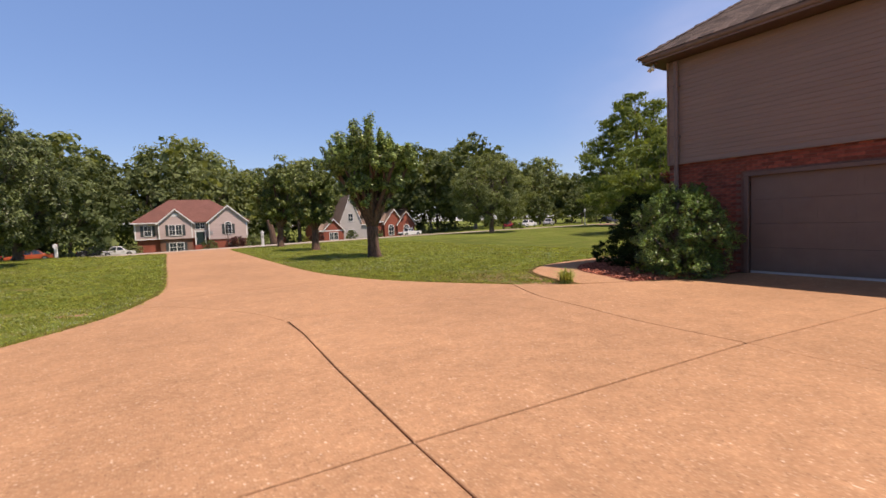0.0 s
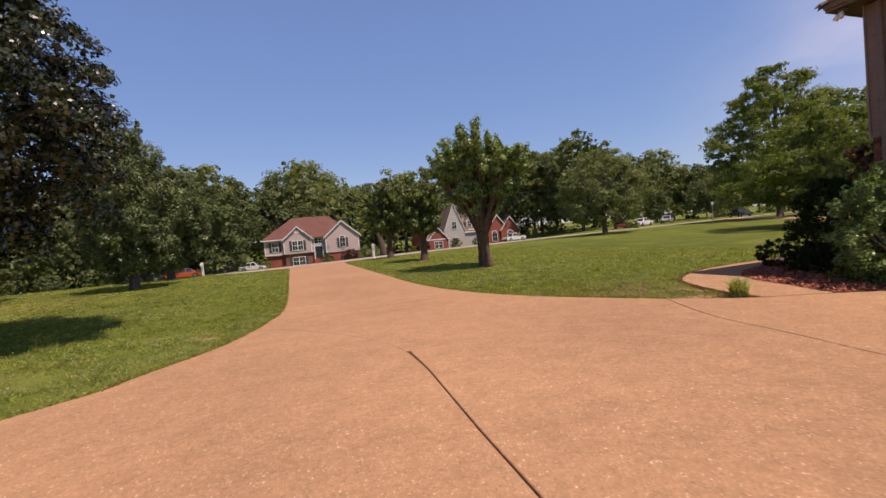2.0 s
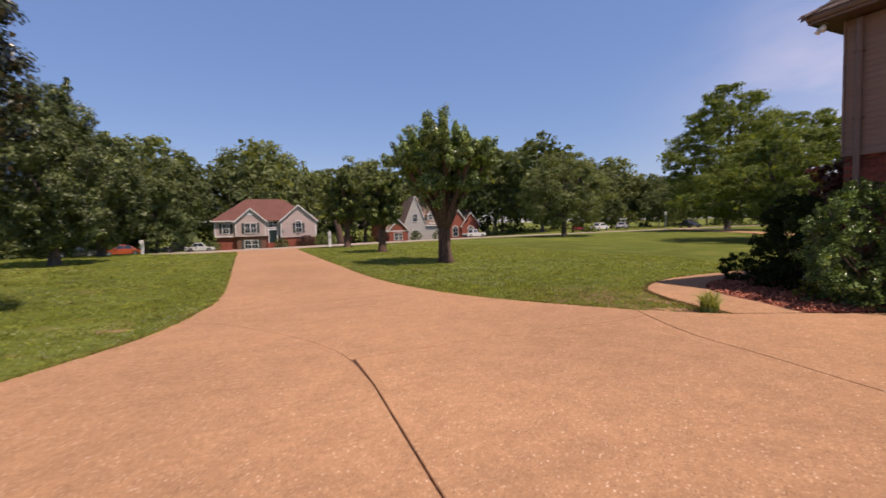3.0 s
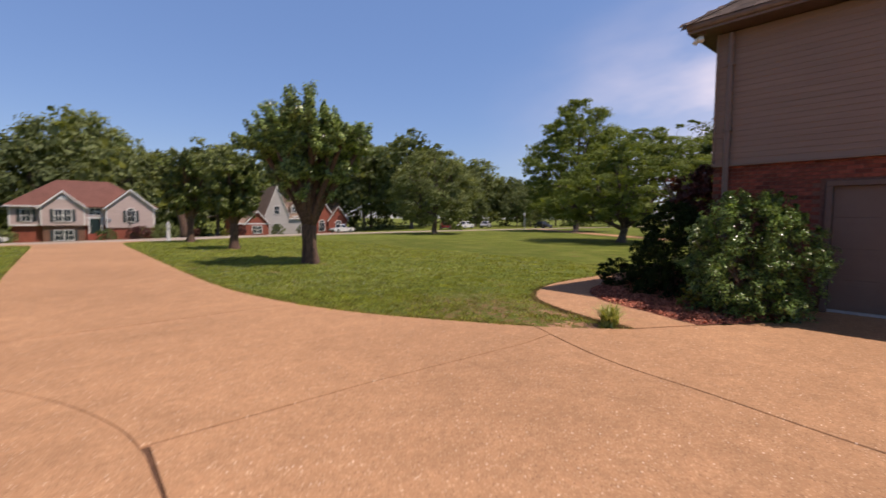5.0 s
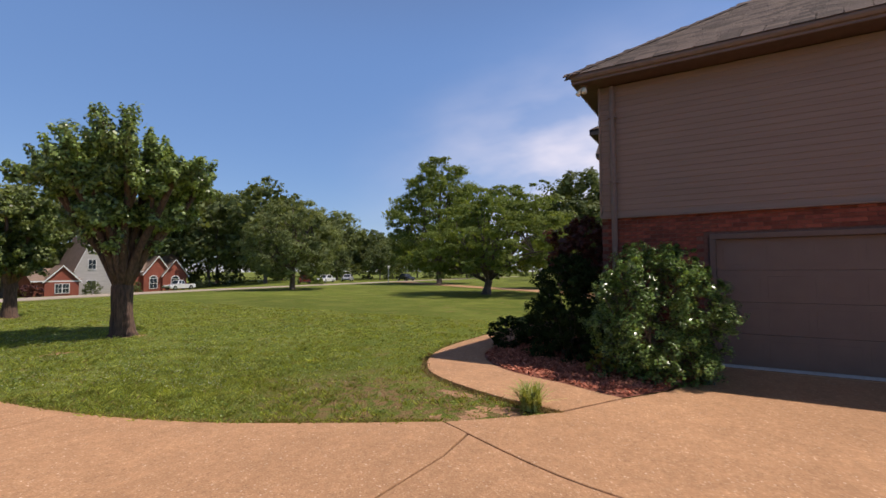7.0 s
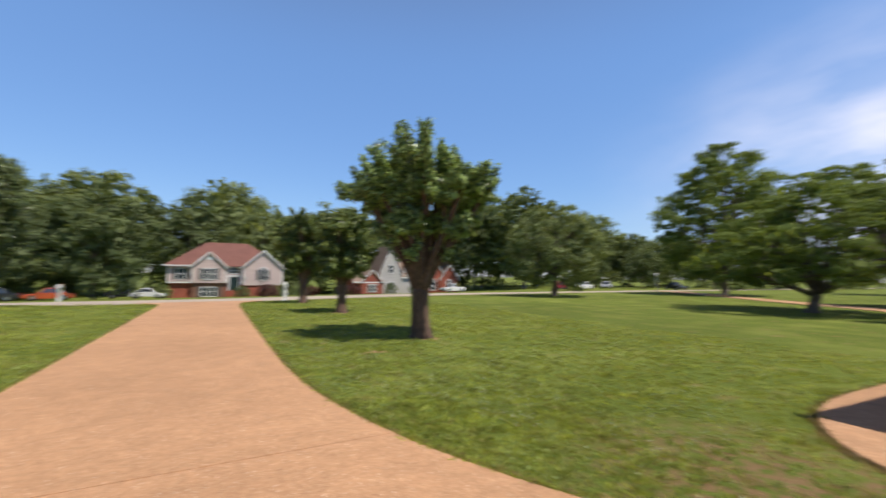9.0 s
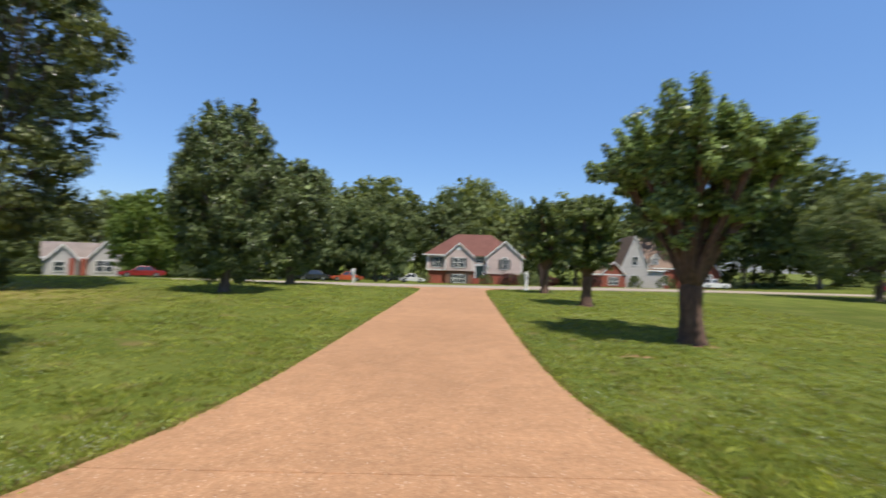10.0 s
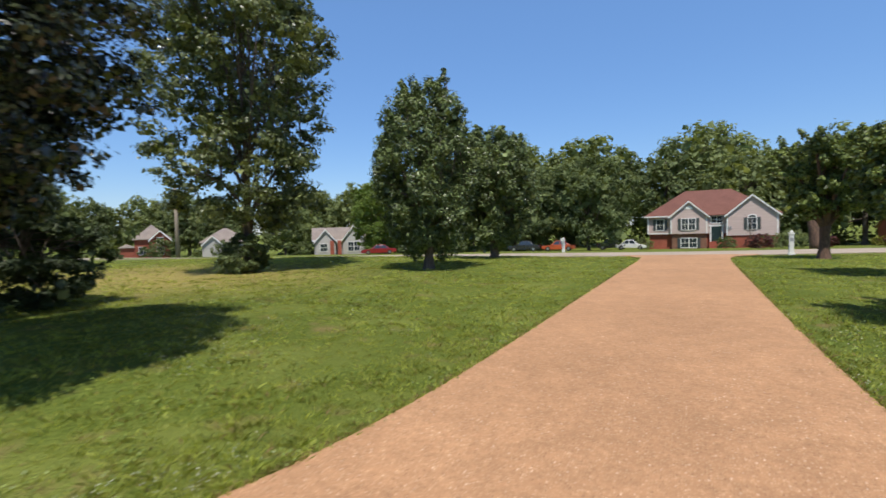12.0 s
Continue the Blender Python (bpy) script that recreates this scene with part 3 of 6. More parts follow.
    P = bough_leaves(C, rb, sub, per, leaf, slim, rng, centre, flat, up, tight, droop, rise, core, core_size)
    if fill:
        h = rng.uniform(0.12, 0.86, fill) * (top - profile[0][0]) + profile[0][0]
        q = np.interp(h, [p[0] for p in profile], [p[1] for p in profile]) * 0.62 * np.sqrt(rng.random(fill))
        a = rng.uniform(0, 6.283, fill)
        I = np.column_stack([np.cos(a) * q + lean[0] * h / top, np.sin(a) * q + lean[1] * h / top, h])
        P = np.concatenate([P, facing_leaves(I, rng.normal(size=I.shape), bough_r * 0.95 * fill_size, bough_r * 0.8 * fill_size, rng)])
    P[..., 2] = np.maximum(P[..., 2], 0.03)
    quads("crown", P, leafm, root)
    return root


def pollard(x, y, fork, trunk_r, arms, leaf, leafm, barkm, seed, label, group, shoots=10, per=150, tall=()):
    """A pear cut back to its main limbs: thick arms in a vase, knuckles at their ends, and leafy shoots that burst from the knuckles."""
    rng = np.random.default_rng(seed)
    rnd = random.Random(seed)
    root = thing("pear_tree", pose(x, y, float(terrain(x, y)) - 0.05), label, "tree", group)
    axis = lambda h: Vector((0.03 * math.sin(h * 1.7 + seed), 0.03 * math.cos(h * 1.3 + seed), h))  # noqa: E731
    trunk_mesh(axis, fork, trunk_r, barkm, root, seed)
    stems, P, N = [], [], []

    def shoot(k, d, length, n, r0=0.016):
        bow = Vector((rnd.uniform(-0.1, 0.1), rnd.uniform(-0.1, 0.1), 0.10)) * length
        a, b, c = k, k + d * length * 0.5, k + d * length + bow
        stems.append(tube([a, b, c], [r0, r0 * 0.6, 0.004], 5, seed))
        s = rng.uniform(0.12, 1.05, n)[:, None]
        line = np.array(a) * (1 - s) ** 2 + np.array(b) * 2 * s * (1 - s) + np.array(c) * s * s
        off = unit(rng.normal(size=(n, 3)))
        P.append(line + off * (0.27 - 0.15 * s) * rng.random((n, 1)) ** 0.5)
        N.append(off * 0.8 + np.array(d) * 0.2 + rng.normal(size=(n, 3)) * 0.35 + np.array([0, 0, 0.45]))

    for az, r, z, reach in arms:
        d = Vector((math.cos(az), math.sin(az), 0))
        end = d * r + Vector((0, 0, z))
        start = axis(fork * 0.86)
        m1, m2 = start.lerp(end, 0.35) + d * (-0.04 * r) + Vector((0, 0, 0.10)), start.lerp(end, 0.7) + Vector((rnd.uniform(-0.07, 0.07), rnd.uniform(-0.07, 0.07), 0.05))
        r0 = trunk_r * rnd.uniform(0.36, 0.50)
        v, f = tube([start, start.lerp(m1, 0.5), m1, m2, end, end + (end - m2) * 0.08], [r0 * 1.15, r0, r0 * 0.86, r0 * 0.66, r0 * 0.62, r0 * 0.2], 9, seed, 0.10)
        finish("limb", v, f, barkm, root, smooth=True)
        fork2 = m2 + Vector((math.cos(az + rnd.choice((-1, 1)) * 1.2), math.sin(az + rnd.choice((-1, 1)) * 1.2), 1.1)).normalized() * 0.62
        v, f = tube([m1.lerp(m2, 0.6), m2.lerp(fork2, 0.5), fork2], [r0 * 0.5, r0 * 0.42, r0 * 0.3], 7, seed, 0.08)
        finish("limb", v, f, barkm, root, smooth=True)
        for knuckle, share in ((end, 1.0), (fork2, 0.65)):
            for _ in range(int(shoots * share)):
                way = (d * rnd.uniform(-0.5, 0.9) + Vector((rnd.gauss(0, 0.6), rnd.gauss(0, 0.6), rnd.uniform(-0.25, 1.15)))).normalized()
                shoot(knuckle, way, reach * rnd.uniform(0.5, 1.0), per)
        for _ in range(3):
            s = rnd.uniform(0.45, 0.95)
            shoot(m1.lerp(m2, s), (Vector((rnd.gauss(0, 1), rnd.gauss(0, 1), rnd.uniform(-0.2, 0.7)))).normalized(), 0.36 * rnd.uniform(0.6, 1.1), per // 3, 0.008)
    for tx, ty, tz, length in tall:
        shoot(Vector((tx, ty, tz)), Vector((rnd.uniform(-0.05, 0.12), 0, 1)).normalized(), length, per // 2)
    v, f = joined(stems)
    tagged(finish("shoots", v, f, barkm, root), kind="stuff")
    P, N = np.concatenate(P), np.concatenate(N)
    quads("crown", facing_leaves(P, N, leaf, leaf * 0.6, rng, 0.0), leafm, root)
    return root


# ---- ground, street, drive ----
def spread(a, b, step, far):
    mid = list(np.arange(a, b + step / 2, step))
    lo, hi, d = [], [], step
    while (hi[-1] if hi else b) < far:
        d *= 1.35
        hi.append((hi[-1] if hi else b) + d)
        lo.insert(0, (lo[0] if lo else a) - d)
    return np.array(lo + mid + hi)


fine_x, fine_y = np.arange(-20, 18.01, 0.5), np.arange(6, 42.01, 0.5)
gx = np.unique(np.round(np.concatenate([spread(-60, 80, 2.0, 2600), fine_x]), 3))
gy = np.unique(np.round(np.concatenate([spread(-16, 110, 2.0, 2600), fine_y]), 3))
GX, GY = np.meshgrid(gx, gy)
GZ = terrain(GX, GY) - 0.035
nx, ny = len(gx), len(gy)
faces = [(j * nx + i, j * nx + i + 1, (j + 1) * nx + i + 1, (j + 1) * nx + i) for j in range(ny - 1) for i in range(nx - 1)]
ground = finish("ground", np.stack([GX.ravel(), GY.ravel(), GZ.ravel()], axis=1), faces, M["lawn"], smooth=True)
tagged(ground, "mown green lawn with clover and worn yellowish patches", "lawn", kind="structure")


def curve(pts, n=6):
    """A smooth line through the points."""
    P = [np.array(p, float) for p in pts]
    P = [2 * P[0] - P[1]] + P + [2 * P[-1] - P[-2]]
    out = []
    for i in range(1, len(P) - 2):
        for k in range(n):
            t = k / n
            a, b, c, d = P[i - 1], P[i], P[i + 1], P[i + 2]
            out.append(0.5 * (2 * b + (c - a) * t + (2 * a - 5 * b + 4 * c - d) * t * t + (3 * b - a - 3 * c + d) * t ** 3))
    out.append(P[-2])
    return [tuple(float(v) for v in p) for p in out]


def ribbon(name, line, width, lift, material, label, category, thick=0.12, parent=None):
    """A paved strip along a line, following the ground."""
    pts = [np.array(p) for p in line]
    V, F = [], []
    for i, p in enumerate(pts):
        d = pts[min(i + 1, len(pts) - 1)] - pts[max(i - 1, 0)]
        d = d / np.linalg.norm(d)
        nrm = np.array([-d[1], d[0]])
        for s in (-1, 1):
            q = p + nrm * s * width / 2
            z = float(terrain(*q)) + lift
            V += [(q[0], q[1], z), (q[0], q[1], z - thick)]
    for i in range(len(pts) - 1):
        a, b = i * 4, i * 4 + 4
        F += [(a, b, b + 2, a + 2), (a + 1, a + 3, b + 3, b + 1), (a, a + 1, b + 1, b), (a + 2, b + 2, b + 3, a + 3)]
    F += [(0, 2, 3, 1), (len(pts) * 4 - 4, len(pts) * 4 - 3, len(pts) * 4 - 1, len(pts) * 4 - 2)]
    return tagged(finish(name, V, F, material, parent), label, category, kind="structure")


road_line = [(x, y + 3.6) for x, y in zip(ROAD_X, ROAD_Y)]
ribbon("road", curve(road_line, 10), 6.4, 0.0, M["road"], "pale grey street running past the front lawns", "road")
ribbon("side_drive", curve([(66, 57), (55, 43), (46, 31), (41, 23), (36.5, 17.5), (33, 14.8), (29, 12.4), (25, 10.6)], 6), 2.4, 0.0, M["concrete"],
       "tan concrete side drive crossing the lawn", "driveway")

LEFT = curve(list(zip(EDGE_X, EDGE_Y)) + [(2.2, 40.2), (1.0, 41.9)], 6)
RIGHT = curve([(8.66, 11.07), (7.95, 12.15), (7.28, 13.3), (6.74, 14.75), (6.40, 16.4), (6.24, 18.3), (6.22, 22.0), (6.30, 30.0), (6.45, 37.0), (7.1, 40.6), (8.4, 43.6)], 6)
WALK_OUT = curve([(9.63, 10.10), (9.70, 10.55), (9.98, 11.45), (10.45, 12.35), (11.05, 12.88), (11.85, 13.28), (12.9, 13.52), (15.0, 13.60), (18.0, 13.6)], 5)
WALK_IN = curve([(10.55, 9.62), (10.72, 10.1), (10.90, 10.5), (11.05, 11.0), (11.36, 11.62), (11.95, 12.2), (12.9, 12.58), (15.0, 12.66), (18.0, 12.66)], 5)
BED = WALK_IN[::-1] + [(11.2, 9.2), (12.2, 8.85), (13.3, 8.8), (13.3, 10.44), (18.0, 10.44)]
J1 = [(3.55, -6.0), (3.62, 4.0), (3.69, 6.25), (3.79, 8.0), (3.92, 9.7), (3.92, 10.45)]
J1C = curve([(3.92, 10.45), (3.83, 11.0), (3.56, 11.75), (3.05, 12.66), (2.55, 13.35), (1.92, 13.80)], 4)
J3 = curve([(7.35, -6.0), (7.42, 2.0), (7.44, 5.0), (7.53, 6.1), (7.62, 7.4), (7.84, 8.5), (8.05, 9.65), (8.66, 11.07)], 5)


def inset(poly, d):
    """The outline drawn in by d (counter-clockwise or not)."""
    P = [np.array(p[:2], float) for p in poly]
    area = sum(P[i][0] * P[(i + 1) % len(P)][1] - P[(i + 1) % len(P)][0] * P[i][1] for i in range(len(P)))
    sgn = 1 if area > 0 else -1
    out = []
    for i in range(len(P)):
        a, b, c = P[i - 1], P[i], P[(i + 1) % len(P)]
        e, f = (b - a) / (np.linalg.norm(b - a) + 1e-9), (c - b) / (np.linalg.norm(c - b) + 1e-9)
        n1, n2 = np.array([-e[1], e[0]]) * sgn, np.array([-f[1], f[0]]) * sgn
        m = n1 + n2
        m = m / (np.linalg.norm(m) + 1e-9)
        k = d / max(0.35, float(m @ n1))
        out.append(b + m * k)
    return out


def slab(poly, parent, gap=0.003, lift=0.0):
    """One concrete slab with square, slightly worn edges."""
    top = inset(poly, gap + 0.006)
    mid = inset(poly, gap)
    bm = bmesh.new()
    a = [bm.verts.new((p[0], p[1], float(terrain(*p)) + lift)) for p in top]
    b = [bm.verts.new((p[0], p[1], float(terrain(*p)) + lift - 0.006)) for p in mid]
    c = [bm.verts.new((p[0], p[1], float(terrain(*p)) + lift - 0.12)) for p in mid]
    bm.faces.new(a)
    for u, w in ((a, b), (b, c)):
        for i in range(len(u)):
            j = (i + 1) % len(u)
            bm.faces.new((u[i], w[i], w[j], u[j]))
    return part("slab", bm, M["concrete"], parent)


def cut(line, lo, hi, axis=1):
    return [p for p in line if lo - 1e-6 <= p[axis] <= hi + 1e-6]


drive = finish("driveway", [(p[0], p[1], float(terrain(*p[:2])) - 0.022) for p in (LEFT + RIGHT[::-1] + [(9.63, 10.10), (10.55, 9.62), (11.2, 9.2), (12.2, 8.85), (13.3, 8.8), (13.3, -8.0), (-9.0, -8.0)])],
               [tuple(range(len(LEFT) + len(RIGHT) + 7))], M["joint"])
tagged(drive, "tan exposed-aggregate concrete driveway with dark joints", "driveway", kind="structure")
# the long straight slab, as rows of quads that follow the ground
bm = bmesh.new()
rows = []
for k in range(41):
    t = k / 40
    ya, yb = 14.487 + t * (41.9 - 14.487), 14.787 + t * (43.6 - 14.787)
    la = float(np.interp(ya, [p[1] for p in LEFT], [p[0] for p in LEFT]))
    rb = float(np.interp(yb, [p[1] for p in RIGHT], [p[0] for p in RIGHT]))
    row = []
    for s in range(5):
        x, y = la + (rb - la) * s / 4, ya + (yb - ya) * s / 4
        row.append((x, y, float(terrain(x, y))))
    rows.append([bm.verts.new(p) for p in row])
for r0, r1 in zip(rows, rows[1:]):
    for s in range(4):
        bm.faces.new((r0[s], r0[s + 1], r1[s + 1], r1[s]))
rim = [e for e in bm.edges if e.is_boundary]
ext = bmesh.ops.extrude_edge_only(bm, edges=rim)
for v in [g for g in ext["geom"] if isinstance(g, bmesh.types.BMVert)]:
    v.co.z -= 0.12
part("slab", bm, M["concrete"], drive)


def jx(y):
    """Where the curved joint lies at y."""
    return float(np.interp(y, [p[1] for p in J3], [p[0] for p in J3]))


Llow, Rlow = [p for p in LEFT if 13.85 <= p[1] < 14.45], [p for p in RIGHT if p[1] < 14.75]
slab([(1.92, 13.80)] + Llow + [(2.10, 14.49), (4.3, 14.61), (6.74, 14.79)] + Rlow[::-1] + [(jx(10.95), 10.95), (jx(10.8), 10.8), (jx(10.68), 10.68), (7.9, 10.60), (5.6, 10.66), (3.97, 10.60)] + J1C[1:-1], drive)
finish("joint_strip", [(2.09, 14.455, -0.006), (6.80, 14.765, -0.006), (6.80, 14.815, -0.006), (2.09, 14.515, -0.006)], [(0, 1, 2, 3)], M["concrete"], drive)
Lc = [p for p in LEFT if p[1] <= 13.75]
slab(J1[2:] + J1C[1:] + Lc[::-1] + [(-9.0, 6.75), (2.68, 6.28)], drive)
J3u = [p for p in J3 if p[1] >= 6.15]
slab([(x + 0.006, y) for x, y in J1[2:-1]] + [(3.95, 10.58), (5.6, 10.645), (7.9, 10.59), (jx(10.66), 10.66)] + [p for p in J3u if p[1] < 10.5][::-1] + [(7.53, 6.07)], drive, 0.008)
slab([(7.54, 6.06)] + J3u + [(9.2, 10.5), (9.63, 10.10), (10.55, 9.62), (11.2, 9.2), (12.2, 8.85), (13.28, 8.8), (13.28, 5.5), (10.67, 5.75)], drive, 0.012)
slab([(-9.0, 6.72), (2.68, 6.26), (3.69, 6.23), (3.62, 4.0), (3.55, -6.0), (-9.0, -6.0)], drive)
slab([(3.696, 6.23), (7.53, 6.05)] + [p for p in J3 if p[1] < 5.9][::-1] + [(3.556, -6.0), (3.626, 4.0)], drive)
slab([(7.53, 6.05), (10.67, 5.74), (13.28, 5.48), (13.28, -6.0)] + [p for p in J3 if p[1] < 5.9], drive)
walkway = tagged(slab(WALK_OUT + WALK_IN[::-1], None, 0.004, 0.012), "curved tan concrete walkway beside a mulched bed", "walkway", kind="structure")
walkway.name = "walkway"

# mulched bed with loose chips
bed = finish("planting_bed", [(p[0], p[1], 0.008) for p in BED], [tuple(range(len(BED)))], M["mulch_base"])
tagged(bed, "planting bed covered in red-brown wood mulch", "planting bed", kind="structure")


def inside(X, Y, poly):
    px, py = np.array([p[0] for p in poly]), np.array([p[1] for p in poly])
    r = np.zeros(len(X), bool)
    j = len(px) - 1
    for i in range(len(px)):
        c = ((py[i] > Y) != (py[j] > Y)) & (X < (px[j] - px[i]) * (Y - py[i]) / (py[j] - py[i] + 1e-12) + px[i])
        r ^= c
        j = i
    return r


rng = np.random.default_rng(11)
X, Y = rng.uniform(10.5, 17, 60000), rng.uniform(8.7, 12.7, 60000)
ok = inside(X, Y, inset(BED, 0.03))
X, Y = X[ok][:14000], Y[ok][:14000]
C = np.stack([X, Y, 0.012 + rng.random(len(X)) * 0.035], axis=1)
chips = quads("mulch", leaf_quads(C, 0.075, 0.028, rng, up=0.9), M["mulch"])
tagged(chips, "loose red-brown wood mulch chips", "mulch", kind="stuff")

# bare soil at the worn lawn corners
DRIVE_POLY = [p[:2] for p in LEFT] + [p[:2] for p in RIGHT[::-1]] + [(9.63, 10.10), (10.55, 9.62), (13.3, 8.8), (13.3, -8.0), (-9.0, -8.0)]


def soil_patch(x, y, rx, ry, seed):
    rnd = random.Random(seed)
    bm = bmesh.new()
    ring = []
    for k in range(56):
        a = 2 * math.pi * k / 56
        q = 0.9 + 0.22 * math.sin(3 * a + seed) + 0.16 * math.sin(7 * a + 2 * seed) + 0.12 * math.sin(13 * a + seed) + rnd.uniform(-0.22, 0.22)
        ring.append(bm.verts.new((x + math.cos(a) * rx * q, y + math.sin(a) * ry * q, float(terrain(x + math.cos(a) * rx * q, y + math.sin(a) * ry * q)) - 0.034)))
    c = bm.verts.new((x, y, float(terrain(x, y)) - 0.024))
    for k in range(56):
        bm.faces.new((c, ring[k], ring[(k + 1) % 56]))
    return tagged(part("soil_patch", bm, M["soil"], None, smooth=True), "bare reddish soil patch worn into the lawn", "soil patch", kind="structure")


soil_patch(1.05, 13.82, 0.26, 0.11, 1)
soil_patch(9.42, 10.72, 0.17, 0.30, 2)
soil_patch(9.78, 11.55, 0.11, 0.34, 11)
soil_patch(9.10, 10.95, 0.22, 0.14, 12)
soil_patch(8.75, 11.25, 0.16, 0.12, 13)
soil_patch(8.13, 12.02, 0.20, 0.13, 14)
soil_patch(7.72, 12.68, 0.10, 0.20, 15)
soil_patch(8.2, 19.8, 0.3, 0.14, 3)
soil_patch(10.12, 21.4, 0.42, 0.36, 4)
soil_patch(10.06, 30.15, 0.45, 0.4, 6)

# ---- the garage house ----
WX, WY = 13.30, 10.44
house = thing("garage_wing", pose(WX, WY, 0), "two-storey garage wing, red brick below and tan lap siding above", "house")
HW = Matrix.Translation((-WX, -WY, 0))


def hp(name, dims, material, label="", bevel=0.0, parent=None):
    """A box of the garage wing in world metres."""
    x0, x1, y0, y1, z0, z1 = dims
    return boxed(name, (x0 - WX, x1 - WX, y0 - WY, y1 - WY, z0, z1), material, parent or house, label, bevel)


DOOR0, DOOR1, DTOP, SID = 3.78, 8.62, 2.10, 2.58
west = hp("brick_wall", (13.34, 13.6, DOOR1, WY, 0, SID), M["mortar"], "red brick wall with pale mortar joints")
hp("brick_header", (13.34, 13.6, DOOR0, DOOR1, DTOP + 0.06, SID), M["mortar"])
hp("brick_wall_far", (13.34, 13.6, -6.0, DOOR0, 0, SID), M["brick_stuff"])
hp("upper_wall", (13.36, 13.6, -6.0, WY, SID, 5.06), M["siding"])
hp("north_brick_wall", (13.6, 26.0, WY - 0.25, WY, 0, SID), M["brick_stuff"])
hp("north_upper_wall", (13.6, 26.0, WY - 0.25, WY, SID, 5.06), M["siding"])
hp("side_bay_wall", (16.75, 26.0, WY, 10.74, 0, 5.06), M["siding"])
hp("end_bay_wall", (19.05, 26.0, 10.74, 11.46, 0, 5.06), M["siding"])
hp("east_wall", (25.75, 26.0, -6.0, WY - 0.25, 0, 5.06), M["siding"])
hp("south_wall", (13.6, 25.75, -6.0, -5.75, 0, 5.06), M["siding"])
# lap siding boards
bd = 0.1015
nb = int((5.02 - SID) / bd)
for k in range(nb):
    z0 = SID + k * bd
    bm = bmesh.new()
    prism(bm, [(0.06, 0.0, z0), (-0.006, 0.0, z0), (-0.009, 0.0, z0 + 0.008), (0.006, 0.0, z0 + bd + 0.012), (0.06, 0.0, z0 + bd + 0.012)], (0, -16.4, 0))
    part("siding_board", bm, M["siding"], house)
hp("corner_board", (13.265, 13.38, WY - 0.01, WY + 0.02, SID, 5.04), M["trim"])
hp("ledge", (13.24, 13.345, -6.0, WY, SID - 0.035, SID + 0.002), M["trim"])
# door and its surround
hp("door_jamb", (13.27, 13.45, DOOR1, DOOR1 + 0.09, 0, DTOP), M["jamb"], bevel=0.006)
hp("door_jamb", (13.27, 13.45, DOOR0 - 0.09, DOOR0, 0, DTOP), M["jamb"], bevel=0.006)
hp("door_head", (13.27, 13.45, DOOR0 - 0.09, DOOR1 + 0.09, DTOP, DTOP + 0.09), M["jamb"], bevel=0.006)
gdoor = hp("garage_door", (13.40, 13.44, DOOR0, DOOR1, 0.05, DTOP), M["door"], "closed tan sectional garage door")
for k in range(4):
    z0 = 0.055 + k * 0.512
    sec = hp("door_section", (13.375, 13.40, DOOR0 + 0.004, DOOR1 - 0.004, z0, z0 + 0.509), M["door"], "", 0.003, gdoor)
    for j in range(8):
        y0 = DOOR0 + 0.08 + j * 0.595
        hp("raised_panel", (13.3732, 13.376, y0, y0 + 0.50, z0 + 0.09, z0 + 0.41), M["door"], "", 0.002, gdoor)
hp("door_seal", (13.37, 13.42, DOOR0, DOOR1, 0.004, 0.052), M["seal"], "pale rubber seal", 0.004, gdoor)
hp("door_sill", (13.29, 13.6, DOOR0, DOOR1, -0.1, 0.004), M["concrete"])
# downspout with elbow and straps
v, f = tube([(-0.085, -0.24, 5.0), (-0.075, -0.24, 4.85), (-0.075, -0.24, 4.6), (-0.075, -0.24, 0.3), (-0.10, -0.22, 0.16), (-0.24, -0.18, 0.08)],
            [0.05] * 6, 8)
finish("downspout", v, f, M["spout"], house, "brown metal downspout")
for z in (1.2, 3.2, 4.4):
    hp("downspout_strap", (13.165, 13.30, 10.13, 10.27, z, z + 0.03), M["spout"])
# eaves: soffit, fascia, gutter
EX, EY, EZ, PITCH = 12.85, 10.84, 5.20, 0.67
bays = ((EX, EY, WX, WY), (16.25, 11.36, 16.75, 10.74), (18.85, 11.80, 19.05, 11.46))
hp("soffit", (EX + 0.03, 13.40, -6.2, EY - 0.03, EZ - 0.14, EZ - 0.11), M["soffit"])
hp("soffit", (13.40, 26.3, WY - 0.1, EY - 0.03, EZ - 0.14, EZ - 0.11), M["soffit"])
hp("fascia", (EX, EX + 0.03, -6.2, EY, EZ - 0.15, EZ - 0.02), M["gutter"], "brown painted fascia board")
hp("fascia", (EX + 0.03, 16.25, EY - 0.03, EY, EZ - 0.15, EZ - 0.02), M["gutter"])
bm = bmesh.new()
prism(bm, [(EX - 0.004 - WX, EY - WY, EZ - 0.11), (EX - 0.04 - WX, EY - WY, EZ - 0.10), (EX - 0.06 - WX, EY - WY, EZ - 0.06), (EX - 0.065 - WX, EY - WY, EZ - 0.02), (EX - 0.05 - WX, EY - WY, EZ - 0.02),
           (EX - 0.004 - WX, EY - WY, EZ - 0.03)], (0, -17.0, 0))
part("gutter", bm, M["gutter"], house, "brown metal gutter")
for k, (bx, by, wx, wy) in enumerate(bays[1:]):
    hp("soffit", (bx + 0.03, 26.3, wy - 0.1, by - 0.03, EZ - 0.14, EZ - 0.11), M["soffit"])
    hp("fascia", (bx, bx + 0.03, wy - 0.4, by, EZ - 0.15, EZ - 0.02), M["gutter"])
    hp("fascia", (bx + 0.03, 26.3, by - 0.03, by, EZ - 0.15, EZ - 0.02), M["gutter"])


